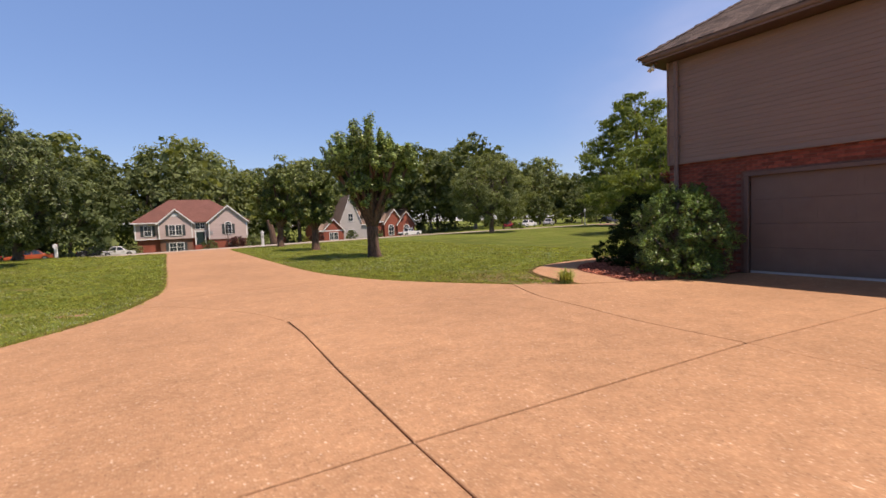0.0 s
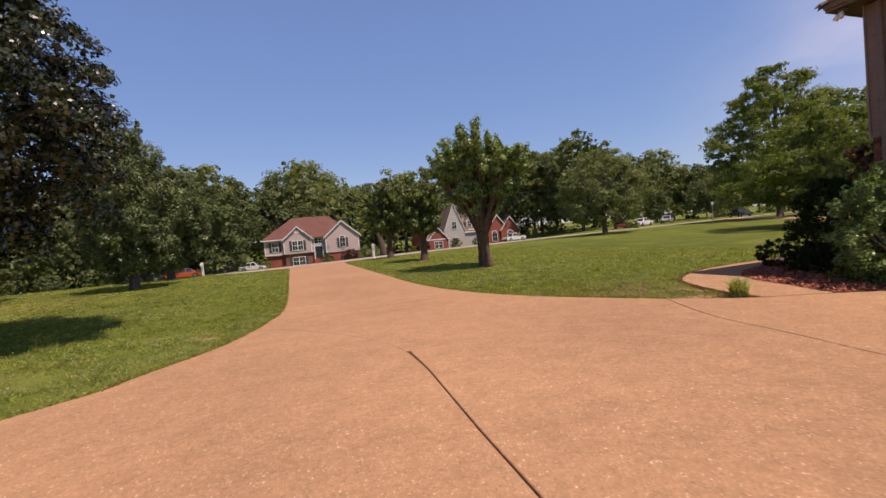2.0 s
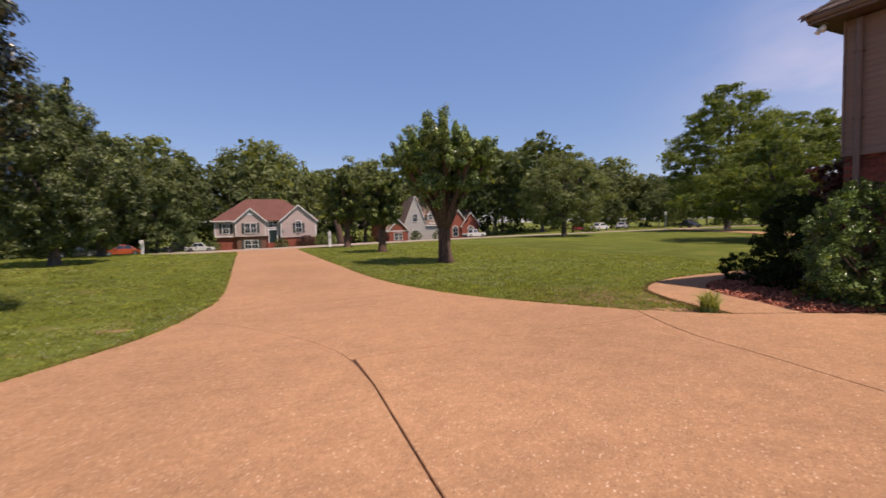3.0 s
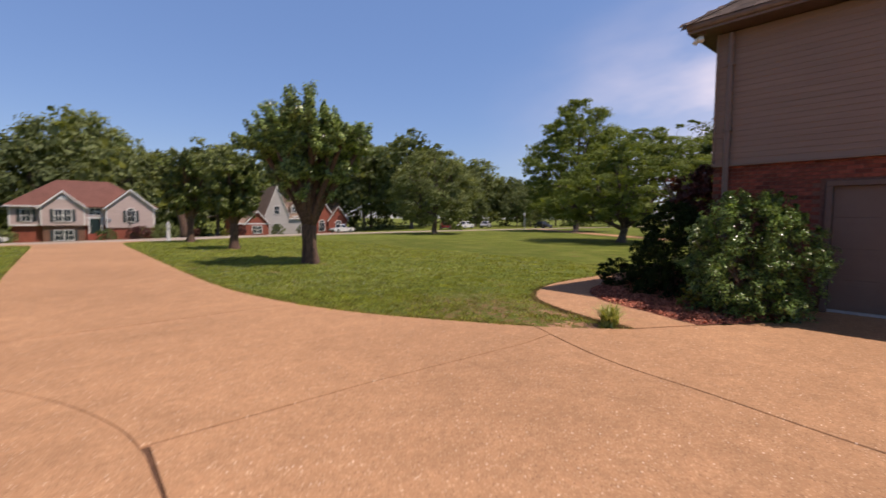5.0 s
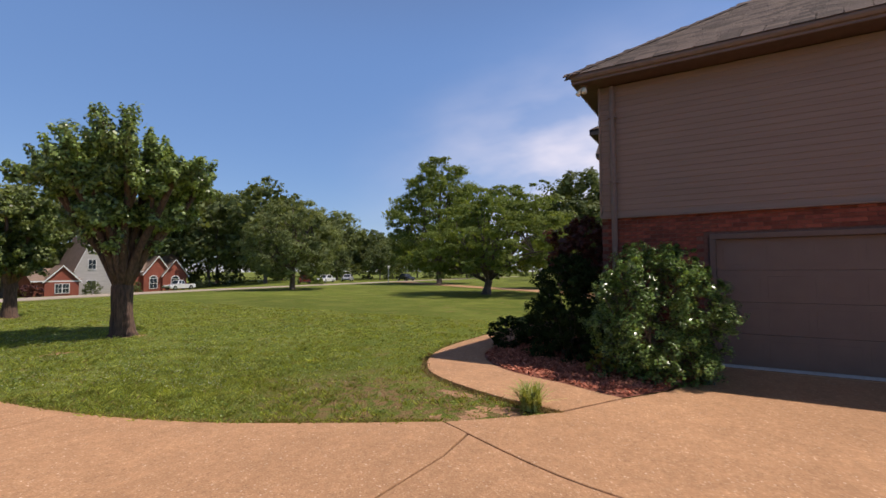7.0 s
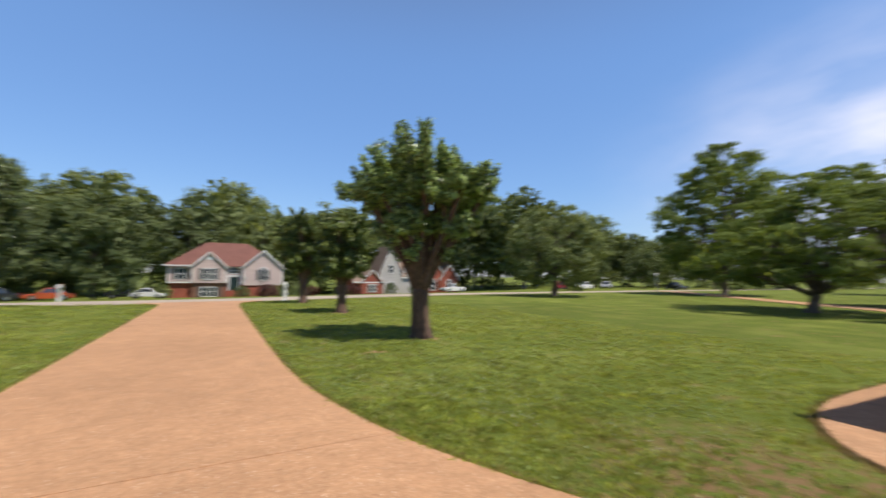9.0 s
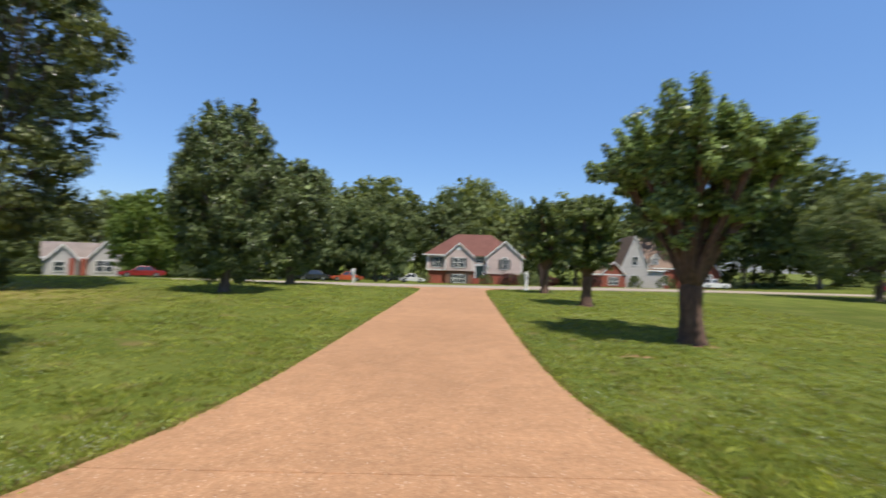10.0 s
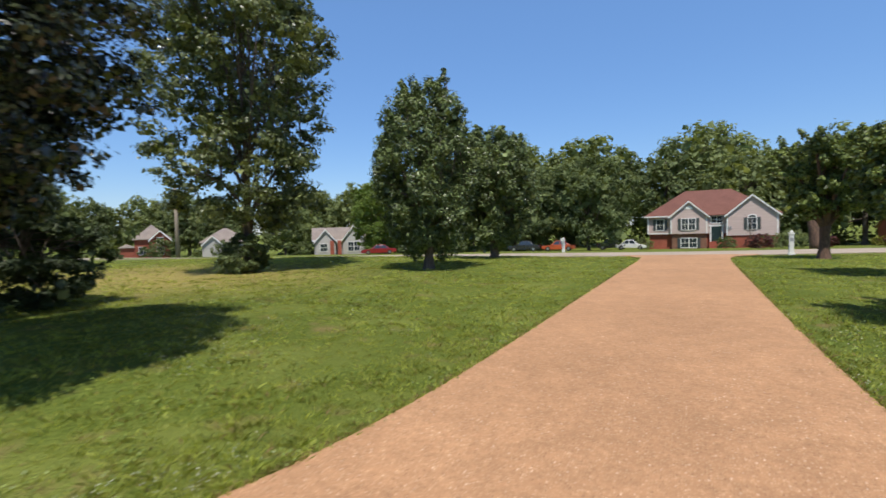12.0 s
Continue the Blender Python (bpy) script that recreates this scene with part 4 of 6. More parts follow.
def hip_roof(name, parent, x0, x1, y0, y1, z, pitch, material, thick=0.06, base=(0, 0)):
    """A hipped roof over a rectangle, of four solid slopes."""
    ox, oy = base
    x0, x1, y0, y1 = x0 - ox, x1 - ox, y0 - oy, y1 - oy
    half = min(x1 - x0, y1 - y0) / 2
    zt = z + half * pitch
    if x1 - x0 < y1 - y0:
        r = [(x0 + half, y0 + half, zt), (x0 + half, y1 - half, zt)]
        slopes = ([(x0, y0, z), r[0], r[1], (x0, y1, z)], [(x1, y1, z), r[1], r[0], (x1, y0, z)], [(x0, y1, z), r[1], (x1, y1, z)], [(x1, y0, z), r[0], (x0, y0, z)])
    else:
        r = [(x0 + half, y0 + half, zt), (x1 - half, y0 + half, zt)]
        slopes = ([(x0, y0, z), (x1, y0, z), r[1], r[0]], [(x1, y1, z), (x0, y1, z), r[0], r[1]], [(x0, y1, z), (x0, y0, z), r[0]], [(x1, y0, z), (x1, y1, z), r[1]])
    for s in slopes:
        bm = bmesh.new()
        prism(bm, s, (0, 0, -thick))
        part(name, bm, material, parent)


hip_roof("roof_slope", house, EX - 0.02, 26.3, -6.3, EY + 0.02, EZ, PITCH, M["shingle_stuff"], base=(WX, WY))
hip_roof("bay_roof_slope", house, 16.25, 26.28, 0.0, 11.36, EZ - 0.004, PITCH, M["shingle_stuff"], base=(WX, WY))
for run, sgn in ((18.83, 1), (22.53, -1)):
    bm = bmesh.new()
    prism(bm, [(run - WX, 4.0 - WY, EZ), (run - WX, 11.82 - WY, EZ), (run + 1.85 * sgn - WX, 11.82 - WY, EZ + 1.7), (run + 1.85 * sgn - WX, 4.0 - WY, EZ + 1.7)], (0, 0, -0.10))
    part("gable_roof_slope", bm, M["shingle_stuff"], house)
bm = bmesh.new()
prism(bm, [(19.10 - WX, 11.44 - WY, 5.06), (22.26 - WX, 11.44 - WY, 5.06), (22.26 - WX, 11.44 - WY, 5.30), (20.68 - WX, 11.44 - WY, EZ + 1.5), (19.10 - WX, 11.44 - WY, 5.30)], (0, -0.2, 0))
part("gable_wall", bm, M["siding"], house)
# floodlight under the corner of the eave
flood = thing("floodlight", pose(13.04, 10.66, EZ - 0.14), "small twin white floodlight under the eave corner", "lamp")
boxed("mount", (-0.06, 0.06, -0.06, 0.06, -0.03, 0.0), M["gutter"], flood, bevel=0.008)
for dx, dy in ((-0.06, -0.02), (-0.01, 0.07)):
    v, f = tube([(0, 0, -0.03), (dx * 0.6, dy * 0.6, -0.06), (dx, dy, -0.10), (dx * 1.7, dy * 1.7, -0.17)], [0.012, 0.024, 0.042, 0.047], 10)
    finish("lamp_head", v, f, M["white"], flood, smooth=True)


# ---- window, gable and house builders ----
def window(parent, x, y, z, w, h, cols=1, shutters=False, arch=False, bars=True):
    """A framed window on a front that faces -y: frame, panes, bars, and shutters where it has them."""
    bm = bmesh.new()
    t = 0.09
    box(bm, x - w / 2 - t, x - w / 2, y - 0.06, y + 0.03, z - t, z + h + t)
    box(bm, x + w / 2, x + w / 2 + t, y - 0.06, y + 0.03, z - t, z + h + t)
    box(bm, x - w / 2, x + w / 2, y - 0.06, y + 0.03, z + h, z + h + t)
    box(bm, x - w / 2, x + w / 2, y - 0.09, y + 0.03, z - t, z)
    cw = w / cols
    for c in range(1, cols):
        box(bm, x - w / 2 + c * cw - 0.06, x - w / 2 + c * cw + 0.06, y - 0.055, y + 0.03, z, z + h)
    if arch:
        prism(bm, [(x + math.cos(a) * (w / 2 + t), y - 0.06, z + h + t + math.sin(a) * (w / 2 + t) * 0.75) for a in np.linspace(0, math.pi, 11)], (0, 0.08, 0))
    win = part("window", bm, M["white"], parent)
    for c in range(cols):
        x0, x1 = x - w / 2 + c * cw + (0.06 if c else 0), x - w / 2 + (c + 1) * cw - (0.06 if c < cols - 1 else 0)
        for r in range(2):
            boxed("pane", (x0, x1, y - 0.01, y + 0.01, z + r * h / 2, z + (r + 1) * h / 2), M["glass"], win)
        boxed("rail", (x0, x1, y - 0.045, y - 0.011, z + h / 2 - 0.03, z + h / 2 + 0.03), M["white"], win)
        if bars:
            boxed("glazing_bar", ((x0 + x1) / 2 - 0.015, (x0 + x1) / 2 + 0.015, y - 0.03, y - 0.011, z, z + h), M["white"], win)
    if arch:
        prism_bm = bmesh.new()
        prism(prism_bm, [(x + math.cos(a) * w / 2 * 0.9, y - 0.065, z + h + t + math.sin(a) * w / 2 * 0.6) for a in np.linspace(0, math.pi, 9)], (0, -0.01, 0))
        part("fanlight", prism_bm, M["glass"], win)
    if shutters:
        for s in (-1, 1):
            xs = x + s * (w / 2 + t + 0.22)
            boxed("shutter", (xs - 0.2, xs + 0.2, y - 0.05, y - 0.003, z - 0.06, z + h + 0.06), M["shutter"], win, "dark shutter", 0.01)
    return win


def front_gable(parent, x0, x1, y, z0, eave, peak, depth, wallm, roofm, over=0.3, vent=False):
    """A gabled front that faces -y, with its two roof slopes and white rake boards."""
    xc = (x0 + x1) / 2
    bm = bmesh.new()
    prism(bm, [(x0, y, z0), (x1, y, z0), (x1, y, eave), (xc, y, peak - 0.12), (x0, y, eave)], (0, depth, 0))
    part("gable_wall", bm, wallm, parent)
    k = (peak - eave) / (xc - x0)
    for s in (-1, 1):
        xe = xc + s * (xc - x0 + over)
        bm = bmesh.new()
        prism(bm, [(xe, y - over, eave - k * over), (xc, y - over, peak), (xc, y + depth + 2.5, peak), (xe, y + depth + 2.5, eave - k * over)], (0, 0, -0.14))
        part("gable_roof", bm, roofm, parent)
        bm = bmesh.new()
        prism(bm, [(xe, y - over - 0.02, eave - k * over + 0.02), (xc, y - over - 0.02, peak + 0.02), (xc, y - over - 0.02, peak - 0.22), (xe, y - over - 0.02, eave - k * over - 0.22)], (0, 0.018, 0))
        part("rake_board", bm, M["white"], parent, "white rake board")
    if vent:
        bm = bmesh.new()
        prism(bm, [(xc + math.cos(a) * 0.55, y - 0.04, peak - 1.25 + math.sin(a) * 0.5) for a in np.linspace(0, math.pi, 11)], (0, 0.038, 0))
        part("gable_vent", bm, M["white"], parent, "white half-round vent")


def gable_body(parent, x0, x1, y0, y1, z0, eave, ridge, wallm, roofm, over=0.35):
    """A plain body with its ridge along x and solid roof slopes."""
    yc = (y0 + y1) / 2
    bm = bmesh.new()
    prism(bm, [(x0, y0, z0), (x0, y1, z0), (x0, y1, eave), (x0, yc, ridge - 0.12), (x0, y0, eave)], (x1 - x0, 0, 0))
    part("wall", bm, wallm, parent)
    k = (ridge - eave) / (yc - y0)
    for s in (-1, 1):
        ye = yc + s * (yc - y0 + over)
        bm = bmesh.new()
        prism(bm, [(x0 - over, ye, eave - k * over), (x1 + over, ye, eave - k * over), (x1 + over, yc, ridge), (x0 - over, yc, ridge)], (0, 0, -0.14))
        part("roof", bm, roofm, parent)
    boxed("fascia", (x0 - over, x1 + over, y0 - over - 0.03, y0 - over - 0.002, eave - k * over - 0.2, eave - k * over + 0.01), M["white"], parent, "white fascia board")


# ---- the house across the street ----
far = thing("split_level_house", pose(-0.7, 90.0, -2.32), "beige split-level house, red-brown roof, brick basement, white-trimmed windows", "house")
boxed("basement_wall", (0.25, 16.1, 0.35, 10.0, -0.4, 2.40), M["farbrick"], far, "red brick basement wall")
boxed("upper_wall", (0.0, 16.4, 0.0, 10.2, 2.40, 5.10), M["greysiding"], far, "beige siding wall")
boxed("corner_board", (-0.02, 0.16, -0.03, 0.0, 2.40, 5.05), M["white"], far)
boxed("band_board", (0.0, 3.1, -0.03, -0.002, 2.36, 2.52), M["white"], far)
boxed("brown_brick_front", (3.35, 7.9, -0.25, 0.35, -0.4, 2.40), M["farbrick2"], far, "brown brick front of the basement")
hip_roof("roof", far, -0.5, 16.9, -0.5, 10.7, 5.10, 0.70, M["redroof"], 0.15)
boxed("fascia", (-0.5, 3.2, -0.55, -0.51, 4.93, 5.11), M["white"], far)
front_gable(far, 3.15, 8.0, -0.55, 2.40, 5.10, 7.25, 0.55, M["greysiding"], M["redroof"], vent=True)
front_gable(far, 10.3, 16.4, -0.9, 2.05, 5.10, 7.75, 0.9, M["greysiding"], M["redroof"])
boxed("brick_foundation", (10.4, 16.3, -0.75, 0.35, -0.4, 2.05), M["farbrick"], far)
for x in (3.2, 7.85):
    boxed("corner_board", (x - 0.04, x + 0.12, -0.58, -0.552, 2.42, 5.05), M["white"], far)
for x in (10.35, 16.2):
    boxed("corner_board", (x - 0.04, x + 0.12, -0.93, -0.902, 2.08, 5.05), M["white"], far)
window(far, 1.75, -0.01, 3.0, 0.95, 1.55, 1, True)
window(far, 5.55, -0.57, 3.0, 1.75, 1.6, 2, True)
window(far, 5.6, -0.27, 0.35, 2.0, 1.35, 2, True)
window(far, 13.35, -0.92, 2.95, 0.95, 1.55, 1, True, arch=True)
window(far, 9.15, -0.02, 3.9, 1.3, 0.95, 2, False)
edoor = boxed("front_door", (8.5, 9.75, -0.08, -0.01, 1.20, 3.35), M["greendoor"], far, "dark green front door with sidelight", 0.02)
boxed("sidelight", (9.55, 9.7, -0.10, -0.081, 1.5, 3.2), M["glass"], edoor)
boxed("door_handle", (8.62, 8.68, -0.13, -0.081, 2.15, 2.35), M["metal"], edoor)
for x in (8.3, 9.78):
    boxed("door_post", (x, x + 0.2, -0.12, -0.003, 1.1, 3.55), M["white"], far)
boxed("door_lintel", (8.2, 10.1, -0.14, -0.005, 3.40, 3.62), M["white"], far)
for k in range(5):
    boxed("brick_step", (8.15, 10.25, -1.9 + k * 0.36, 0.0 - 0.02, -0.3 + k * 0.25, 0.20 + k * 0.25), M["farbrick"], far)
for k in range(2):
    boxed("utility_meter", (10.5 + k * 0.25, 10.65 + k * 0.25, -1.02, -0.935, 3.0, 3.4), M["metal"], far)

# ---- the brick and white house ----
h2 = thing("brick_house", pose(29.3, 95.5, float(terrain(38, 95)) - 0.15), "red brick house with white side gable and brown roof", "house")
gable_body(h2, 0.3, 5.9, 0.0, 7.5, -0.4, 2.55, 4.3, M["farbrick"], M["brownroof"])
front_gable(h2, 1.6, 5.9, -0.35, -0.4, 2.5, 4.75, 0.35, M["farbrick"], M["brownroof"])
window(h2, 3.75, -0.37, 0.5, 1.7, 1.35, 2, False)
gable_body(h2, 11.5, 22.9, 1.2, 11.0, -0.4, 4.2, 9.2, M["farbrick"], M["brownroof"])
gable_body(h2, 8.4, 13.4, 1.1, 10.4, -0.4, 3.8, 9.5, M["whitesiding"], M["brownroof"])
front_gable(h2, 5.6, 10.2, 0.6, -0.4, 4.2, 9.7, 5.0, M["whitesiding"], M["brownroof"], over=0.2)
for x in (11.0,):
    front_gable(h2, x, x + 1.5, 1.3, 4.3, 5.7, 6.5, 2.2, M["whitesiding"], M["brownroof"], over=0.15)
    window(h2, x + 0.75, 1.28, 4.6, 0.8, 1.0, 1, False)
front_gable(h2, 15.6, 20.2, 0.4, -0.4, 3.6, 6.6, 0.8, M["farbrick"], M["brownroof"])
front_gable(h2, 18.6, 22.9, 0.0, -0.4, 3.3, 6.1, 1.2, M["farbrick"], M["brownroof"])
window(h2, 7.9, 0.58, 4.2, 1.0, 1.5, 1, False)
window(h2, 7.9, 0.58, 0.8, 1.2, 1.5, 1, False)
window(h2, 17.2, 0.38, 0.8, 1.2, 1.7, 1, False, arch=True)
window(h2, 20.8, -0.02, 0.7, 1.3, 1.7, 1, False, arch=True)
window(h2, 13.3, 1.18, 0.8, 1.5, 1.6, 2, False)

# ---- houses beyond the left lawn ----
h3 = thing("far_brick_house", pose(-80.5, 56.5, float(terrain(-79, 58)) - 0.15, rz=62), "distant red brick house with brown roof", "house")
boxed("wall", (0.9, 6.2, 0.0, 6.5, -0.4, 3.4), M["farbrick"], h3)
boxed("porch_wall", (-1.2, 0.9, 0.3, 5.0, -0.4, 2.0), M["farbrick"], h3, "low brick side wing")
hip_roof("roof", h3, 0.5, 6.6, -0.4, 6.9, 3.4, 0.85, M["greyroof"], 0.14)
hip_roof("porch_roof", h3, -1.5, 0.9, 0.0, 5.3, 2.0, 0.5, M["greyroof"], 0.12)
front_gable(h3, 3.2, 6.2, -0.7, -0.4, 3.4, 4.9, 0.7, M["farbrick"], M["greyroof"])
window(h3, 4.7, -0.72, 0.6, 1.0, 1.3, 1, False)
window(h3, 4.7, -0.72, 2.5, 0.9, 1.1, 1, False)
window(h3, 2.0, -0.02, 0.7, 1.0, 1.3, 1, False)
h4 = thing("grey_roofed_house", pose(-68.5, 62.0, float(terrain(-66, 64)) - 0.1, rz=56), "low white house with grey-brown hipped roof", "house")
boxed("wall", (0.0, 7.6, 0.0, 7.0, -0.4, 2.6), M["whitesiding"], h4)
hip_roof("roof", h4, -0.4, 8.0, -0.4, 7.4, 2.6, 0.62, M["greyroof"], 0.14)
front_gable(h4, 0.2, 3.0, -0.6, -0.4, 2.4, 3.7, 0.6, M["whitesiding"], M["greyroof"])
for k in range(9):
    boxed("rail_post", (3.4 + k * 0.5, 3.48 + k * 0.5, -1.1, -1.02, -0.3, 0.95), M["shutter"], h4)
boxed("porch_rail", (3.3, 7.6, -1.12, -1.0, 0.95, 1.03), M["shutter"], h4, "dark porch rail")
window(h4, 5.2, -0.02, 0.6, 1.6, 1.2, 2, False)
boxed("porch_opening", (3.3, 4.2, -0.03, -0.002, 0.1, 2.2), M["glass"], h4)
h5 = thing("white_cottage", pose(-49.5, 69.0, float(terrain(-47, 71)) - 0.1, rz=44), "white cottage with brick porch columns and grey-brown roof", "house")
gable_body(h5, 0.0, 8.2, 0.0, 7.0, -0.4, 2.7, 4.6, M["whitesiding"], M["greyroof"])
front_gable(h5, 4.6, 8.2, -0.4, -0.4, 2.7, 4.9, 0.4, M["whitesiding"], M["greyroof"])
front_gable(h5, 0.2, 3.4, -1.2, -0.4, 2.5, 4.3, 1.2, M["whitesiding"], M["greyroof"])
boxed("brick_column", (2.5, 3.1, -1.5, -1.2, -0.4, 2.4), M["farbrick"], h5, bevel=0.02)
boxed("brick_column", (3.7, 4.3, -1.5, -1.0, -0.4, 2.4), M["farbrick"], h5, bevel=0.02)
window(h5, 6.4, -0.42, 0.6, 1.9, 1.5, 2, False)
window(h5, 1.5, -1.22, 0.7, 1.1, 1.2, 1, False)


# ---- vehicles ----
def car(name, x, y, rz, L, W, H, paintm, label, hood=0.28, boot=0.18, truck=False):
    """A parked car: shaped body, glasshouse, panes, wheels with rims, lamps."""
    root = thing(name, pose(x, y, float(terrain(x, y)) + 0.0, rz=rz), label, "car")
    w = W / 2
    bm = bmesh.new()
    side = [(0, 0.30), (0, 0.62), (0.05, 0.72), (hood, 0.80), (1 - boot, 0.86), (0.97, 0.84), (1.0, 0.70), (1.0, 0.32), (0.9, 0.24), (0.1, 0.24)]
    scale = H / 1.45
    prism(bm, [(-L / 2 + a * L, -w, b * scale) for a, b in side], (0, W, 0))
    es = [e for e in bm.edges if abs(e.verts[0].co.y - e.verts[1].co.y) < 0.01]
    bmesh.ops.bevel(bm, geom=es, offset=0.09, segments=2, affect="EDGES", profile=0.6)
    part("body", bm, paintm, root, smooth=False)
    c0, c1, c2, c3 = (hood - 0.02, hood + 0.15, 1 - boot - 0.16, 1 - boot + 0.02) if not truck else (hood, hood + 0.1, 0.56, 0.60)
    bm = bmesh.new()
    zb, zt = 0.80 * scale, H
    lo = [(-L / 2 + c0 * L, -w * 0.92, zb), (-L / 2 + c3 * L, -w * 0.92, zb), (-L / 2 + c3 * L, w * 0.92, zb), (-L / 2 + c0 * L, w * 0.92, zb)]
    hi = [(-L / 2 + c1 * L, -w * 0.74, zt), (-L / 2 + c2 * L, -w * 0.74, zt), (-L / 2 + c2 * L, w * 0.74, zt), (-L / 2 + c1 * L, w * 0.74, zt)]
    a, b = [bm.verts.new(p) for p in lo], [bm.verts.new(p) for p in hi]
    bm.faces.new(a[::-1]), bm.faces.new(b)
    for i in range(4):
        bm.faces.new((a[i], a[(i + 1) % 4], b[(i + 1) % 4], b[i]))
    bmesh.ops.bevel(bm, geom=list(bm.edges), offset=0.05, segments=2, affect="EDGES", profile=0.6)
    part("cabin", bm, paintm, root)
    lo, hi = [Vector(p) for p in lo], [Vector(p) for p in hi]
    for i, (u, names) in enumerate(((0, ("side_window",)), (1, ("rear_window",)), (2, ("side_window",)), (3, ("windscreen",)))):
        j = (i + 1) % 4
        halves = ((0.08, 0.48), (0.52, 0.92)) if names[0] == "side_window" else ((0.1, 0.9),)
        for s0, s1 in halves:
            q = []
            for s, t in ((s0, 0.14), (s1, 0.14), (s1, 0.86), (s0, 0.86)):
                q.append(lo[i].lerp(lo[j], s).lerp(hi[i].lerp(hi[j], s), t))
            nrm = (q[1] - q[0]).cross(q[3] - q[0]).normalized()
            bm = bmesh.new()
            prism(bm, [p + nrm * 0.008 for p in q], -nrm * 0.03)
            part(names[0], bm, M["glass"], root)
    for px in (0.19, 0.80):
        for s in (-1, 1):
            cx, cy, r = -L / 2 + px * L, s * (w - 0.06), 0.32 * scale
            v, f = tube([(cx, cy - 0.11, r), (cx, cy - 0.09, r), (cx, cy + 0.09, r), (cx, cy + 0.11, r)], [r * 0.86, r, r, r * 0.86], 18)
            ty = finish("tyre", v, f, M["tyre"], root)
            v, f = tube([(cx, cy + s * 0.08, r), (cx, cy + s * 0.118, r)], [r * 0.62, r * 0.56], 12)
            finish("rim", v, f, M["rim"], ty)
    for s in (-1, 1):
        boxed("headlight", (-L / 2 - 0.012, -L / 2 + 0.2, s * w * 0.72 - 0.18, s * w * 0.72 + 0.18, 0.56 * scale, 0.68 * scale), M["glass"], root, bevel=0.02)
        boxed("tail_light", (L / 2 - 0.15, L / 2 + 0.012, s * w * 0.75 - 0.14, s * w * 0.75 + 0.14, 0.62 * scale, 0.78 * scale), M["tail"], root, bevel=0.02)
        boxed("mirror", (-L / 2 + (c0 + 0.06) * L, -L / 2 + (c0 + 0.1) * L, s * (w + 0.08) - 0.08, s * (w + 0.08) + 0.08, 0.84 * scale, 0.98 * scale), paintm, root, bevel=0.03)
    boxed("bumper", (-L / 2 - 0.03, -L / 2 + 0.12, -w * 0.9, w * 0.9, 0.28 * scale, 0.44 * scale), M["black"], root, bevel=0.03)
    return root


white_paint, orange_paint, red_paint = paint("white_car_paint", (0.75, 0.75, 0.74)), paint("orange_car_paint", (0.46, 0.085, 0.03)), paint("red_car_paint", (0.24, 0.014, 0.018))
dark_paint, silver_paint = paint("dark_car_paint", (0.02, 0.022, 0.026)), paint("silver_car_paint", (0.45, 0.46, 0.47))
car("sedan", -2.6, 85.5, 178, 4.2, 1.8, 1.42, white_paint, "white sedan parked beside the split-level house")
car("dark_van", -5.6, 88.0, 178, 4.4, 1.9, 1.7, dark_paint, "dark van parked in shade behind the white sedan")
car("orange_car", -10.2, 73.0, 8, 4.3, 1.8, 1.35, orange_paint, "orange-red car parked under trees")
car("grey_car", -14.4, 71.5, 10, 4.2, 1.8, 1.4, dark_paint, "dark grey car parked under dark trees")
car("pickup", 48.5, 91.0, 12, 5.2, 1.95, 1.75, white_paint, "white pickup parked before the brick house", truck=True)
car("red_car", -31.0, 61.6, 38, 4.5, 1.8, 1.25, red_paint, "red car parked beside the white cottage")
for k, (x, y, pm, lb) in enumerate(((66, 73, white_paint, "small white car far along the street"), (73, 74, silver_paint, "silver car far along the street"),
                                    (60, 72, red_paint, "dark red car far along the street"), (82, 66, dark_paint, "dark car far along the street"))):
    car("distant_car", x, y, 15 + 20 * k, 4.4, 1.8, 1.45, pm, lb)


# ---- posts and poles ----
mp = thing("mailbox_pillar", pose(9.55, 42.7, float(terrain(9.55, 42.7)) - 0.03), "white mailbox pillar at the end of the drive", "mailbox")
boxed("plinth", (-0.14, 0.14, -0.14, 0.14, 0.0, 0.12), M["white"], mp, bevel=0.015)
boxed("shaft", (-0.10, 0.10, -0.10, 0.10, 0.12, 1.06), M["white"], mp, bevel=0.012)
boxed("neck", (-0.12, 0.12, -0.12, 0.12, 1.06, 1.11), M["white"], mp, bevel=0.012)
boxed("cap", (-0.14, 0.14, -0.14, 0.14, 1.11, 1.18), M["white"], mp, bevel=0.02)
v, f = tube([(0, 0, 1.18), (0, 0, 1.21), (0, 0, 1.27), (0, 0, 1.31)], [0.04, 0.08, 0.07, 0.02], 12)
finish("finial", v, f, M["white"], mp, smooth=True)
boxed("letter_door", (-0.075, 0.075, -0.114, -0.10, 0.74, 0.92), M["metal"], mp, bevel=0.008)
mb = thing("mailbox", pose(-5.0, 53.8, float(terrain(-5.0, 53.8)) - 0.03), "white post mailbox beside the street", "mailbox")
boxed("post", (-0.11, 0.11, -0.11, 0.11, 0.0, 1.0), M["white"], mb, bevel=0.01)
boxed("arm", (-0.06, 0.06, -0.42, 0.18, 0.86, 0.96), M["white"], mb)
bm = bmesh.new()
prism(bm, [(-0.13, -0.45, 1.0), (0.13, -0.45, 1.0), (0.13, -0.45, 1.18)] + [(math.cos(a) * 0.13, -0.45, 1.18 + math.sin(a) * 0.13) for a in np.linspace(0.3, math.pi - 0.3, 6)] + [(-0.13, -0.45, 1.18)], (0, 0.6, 0))
part("box", bm, M["white"], mb)
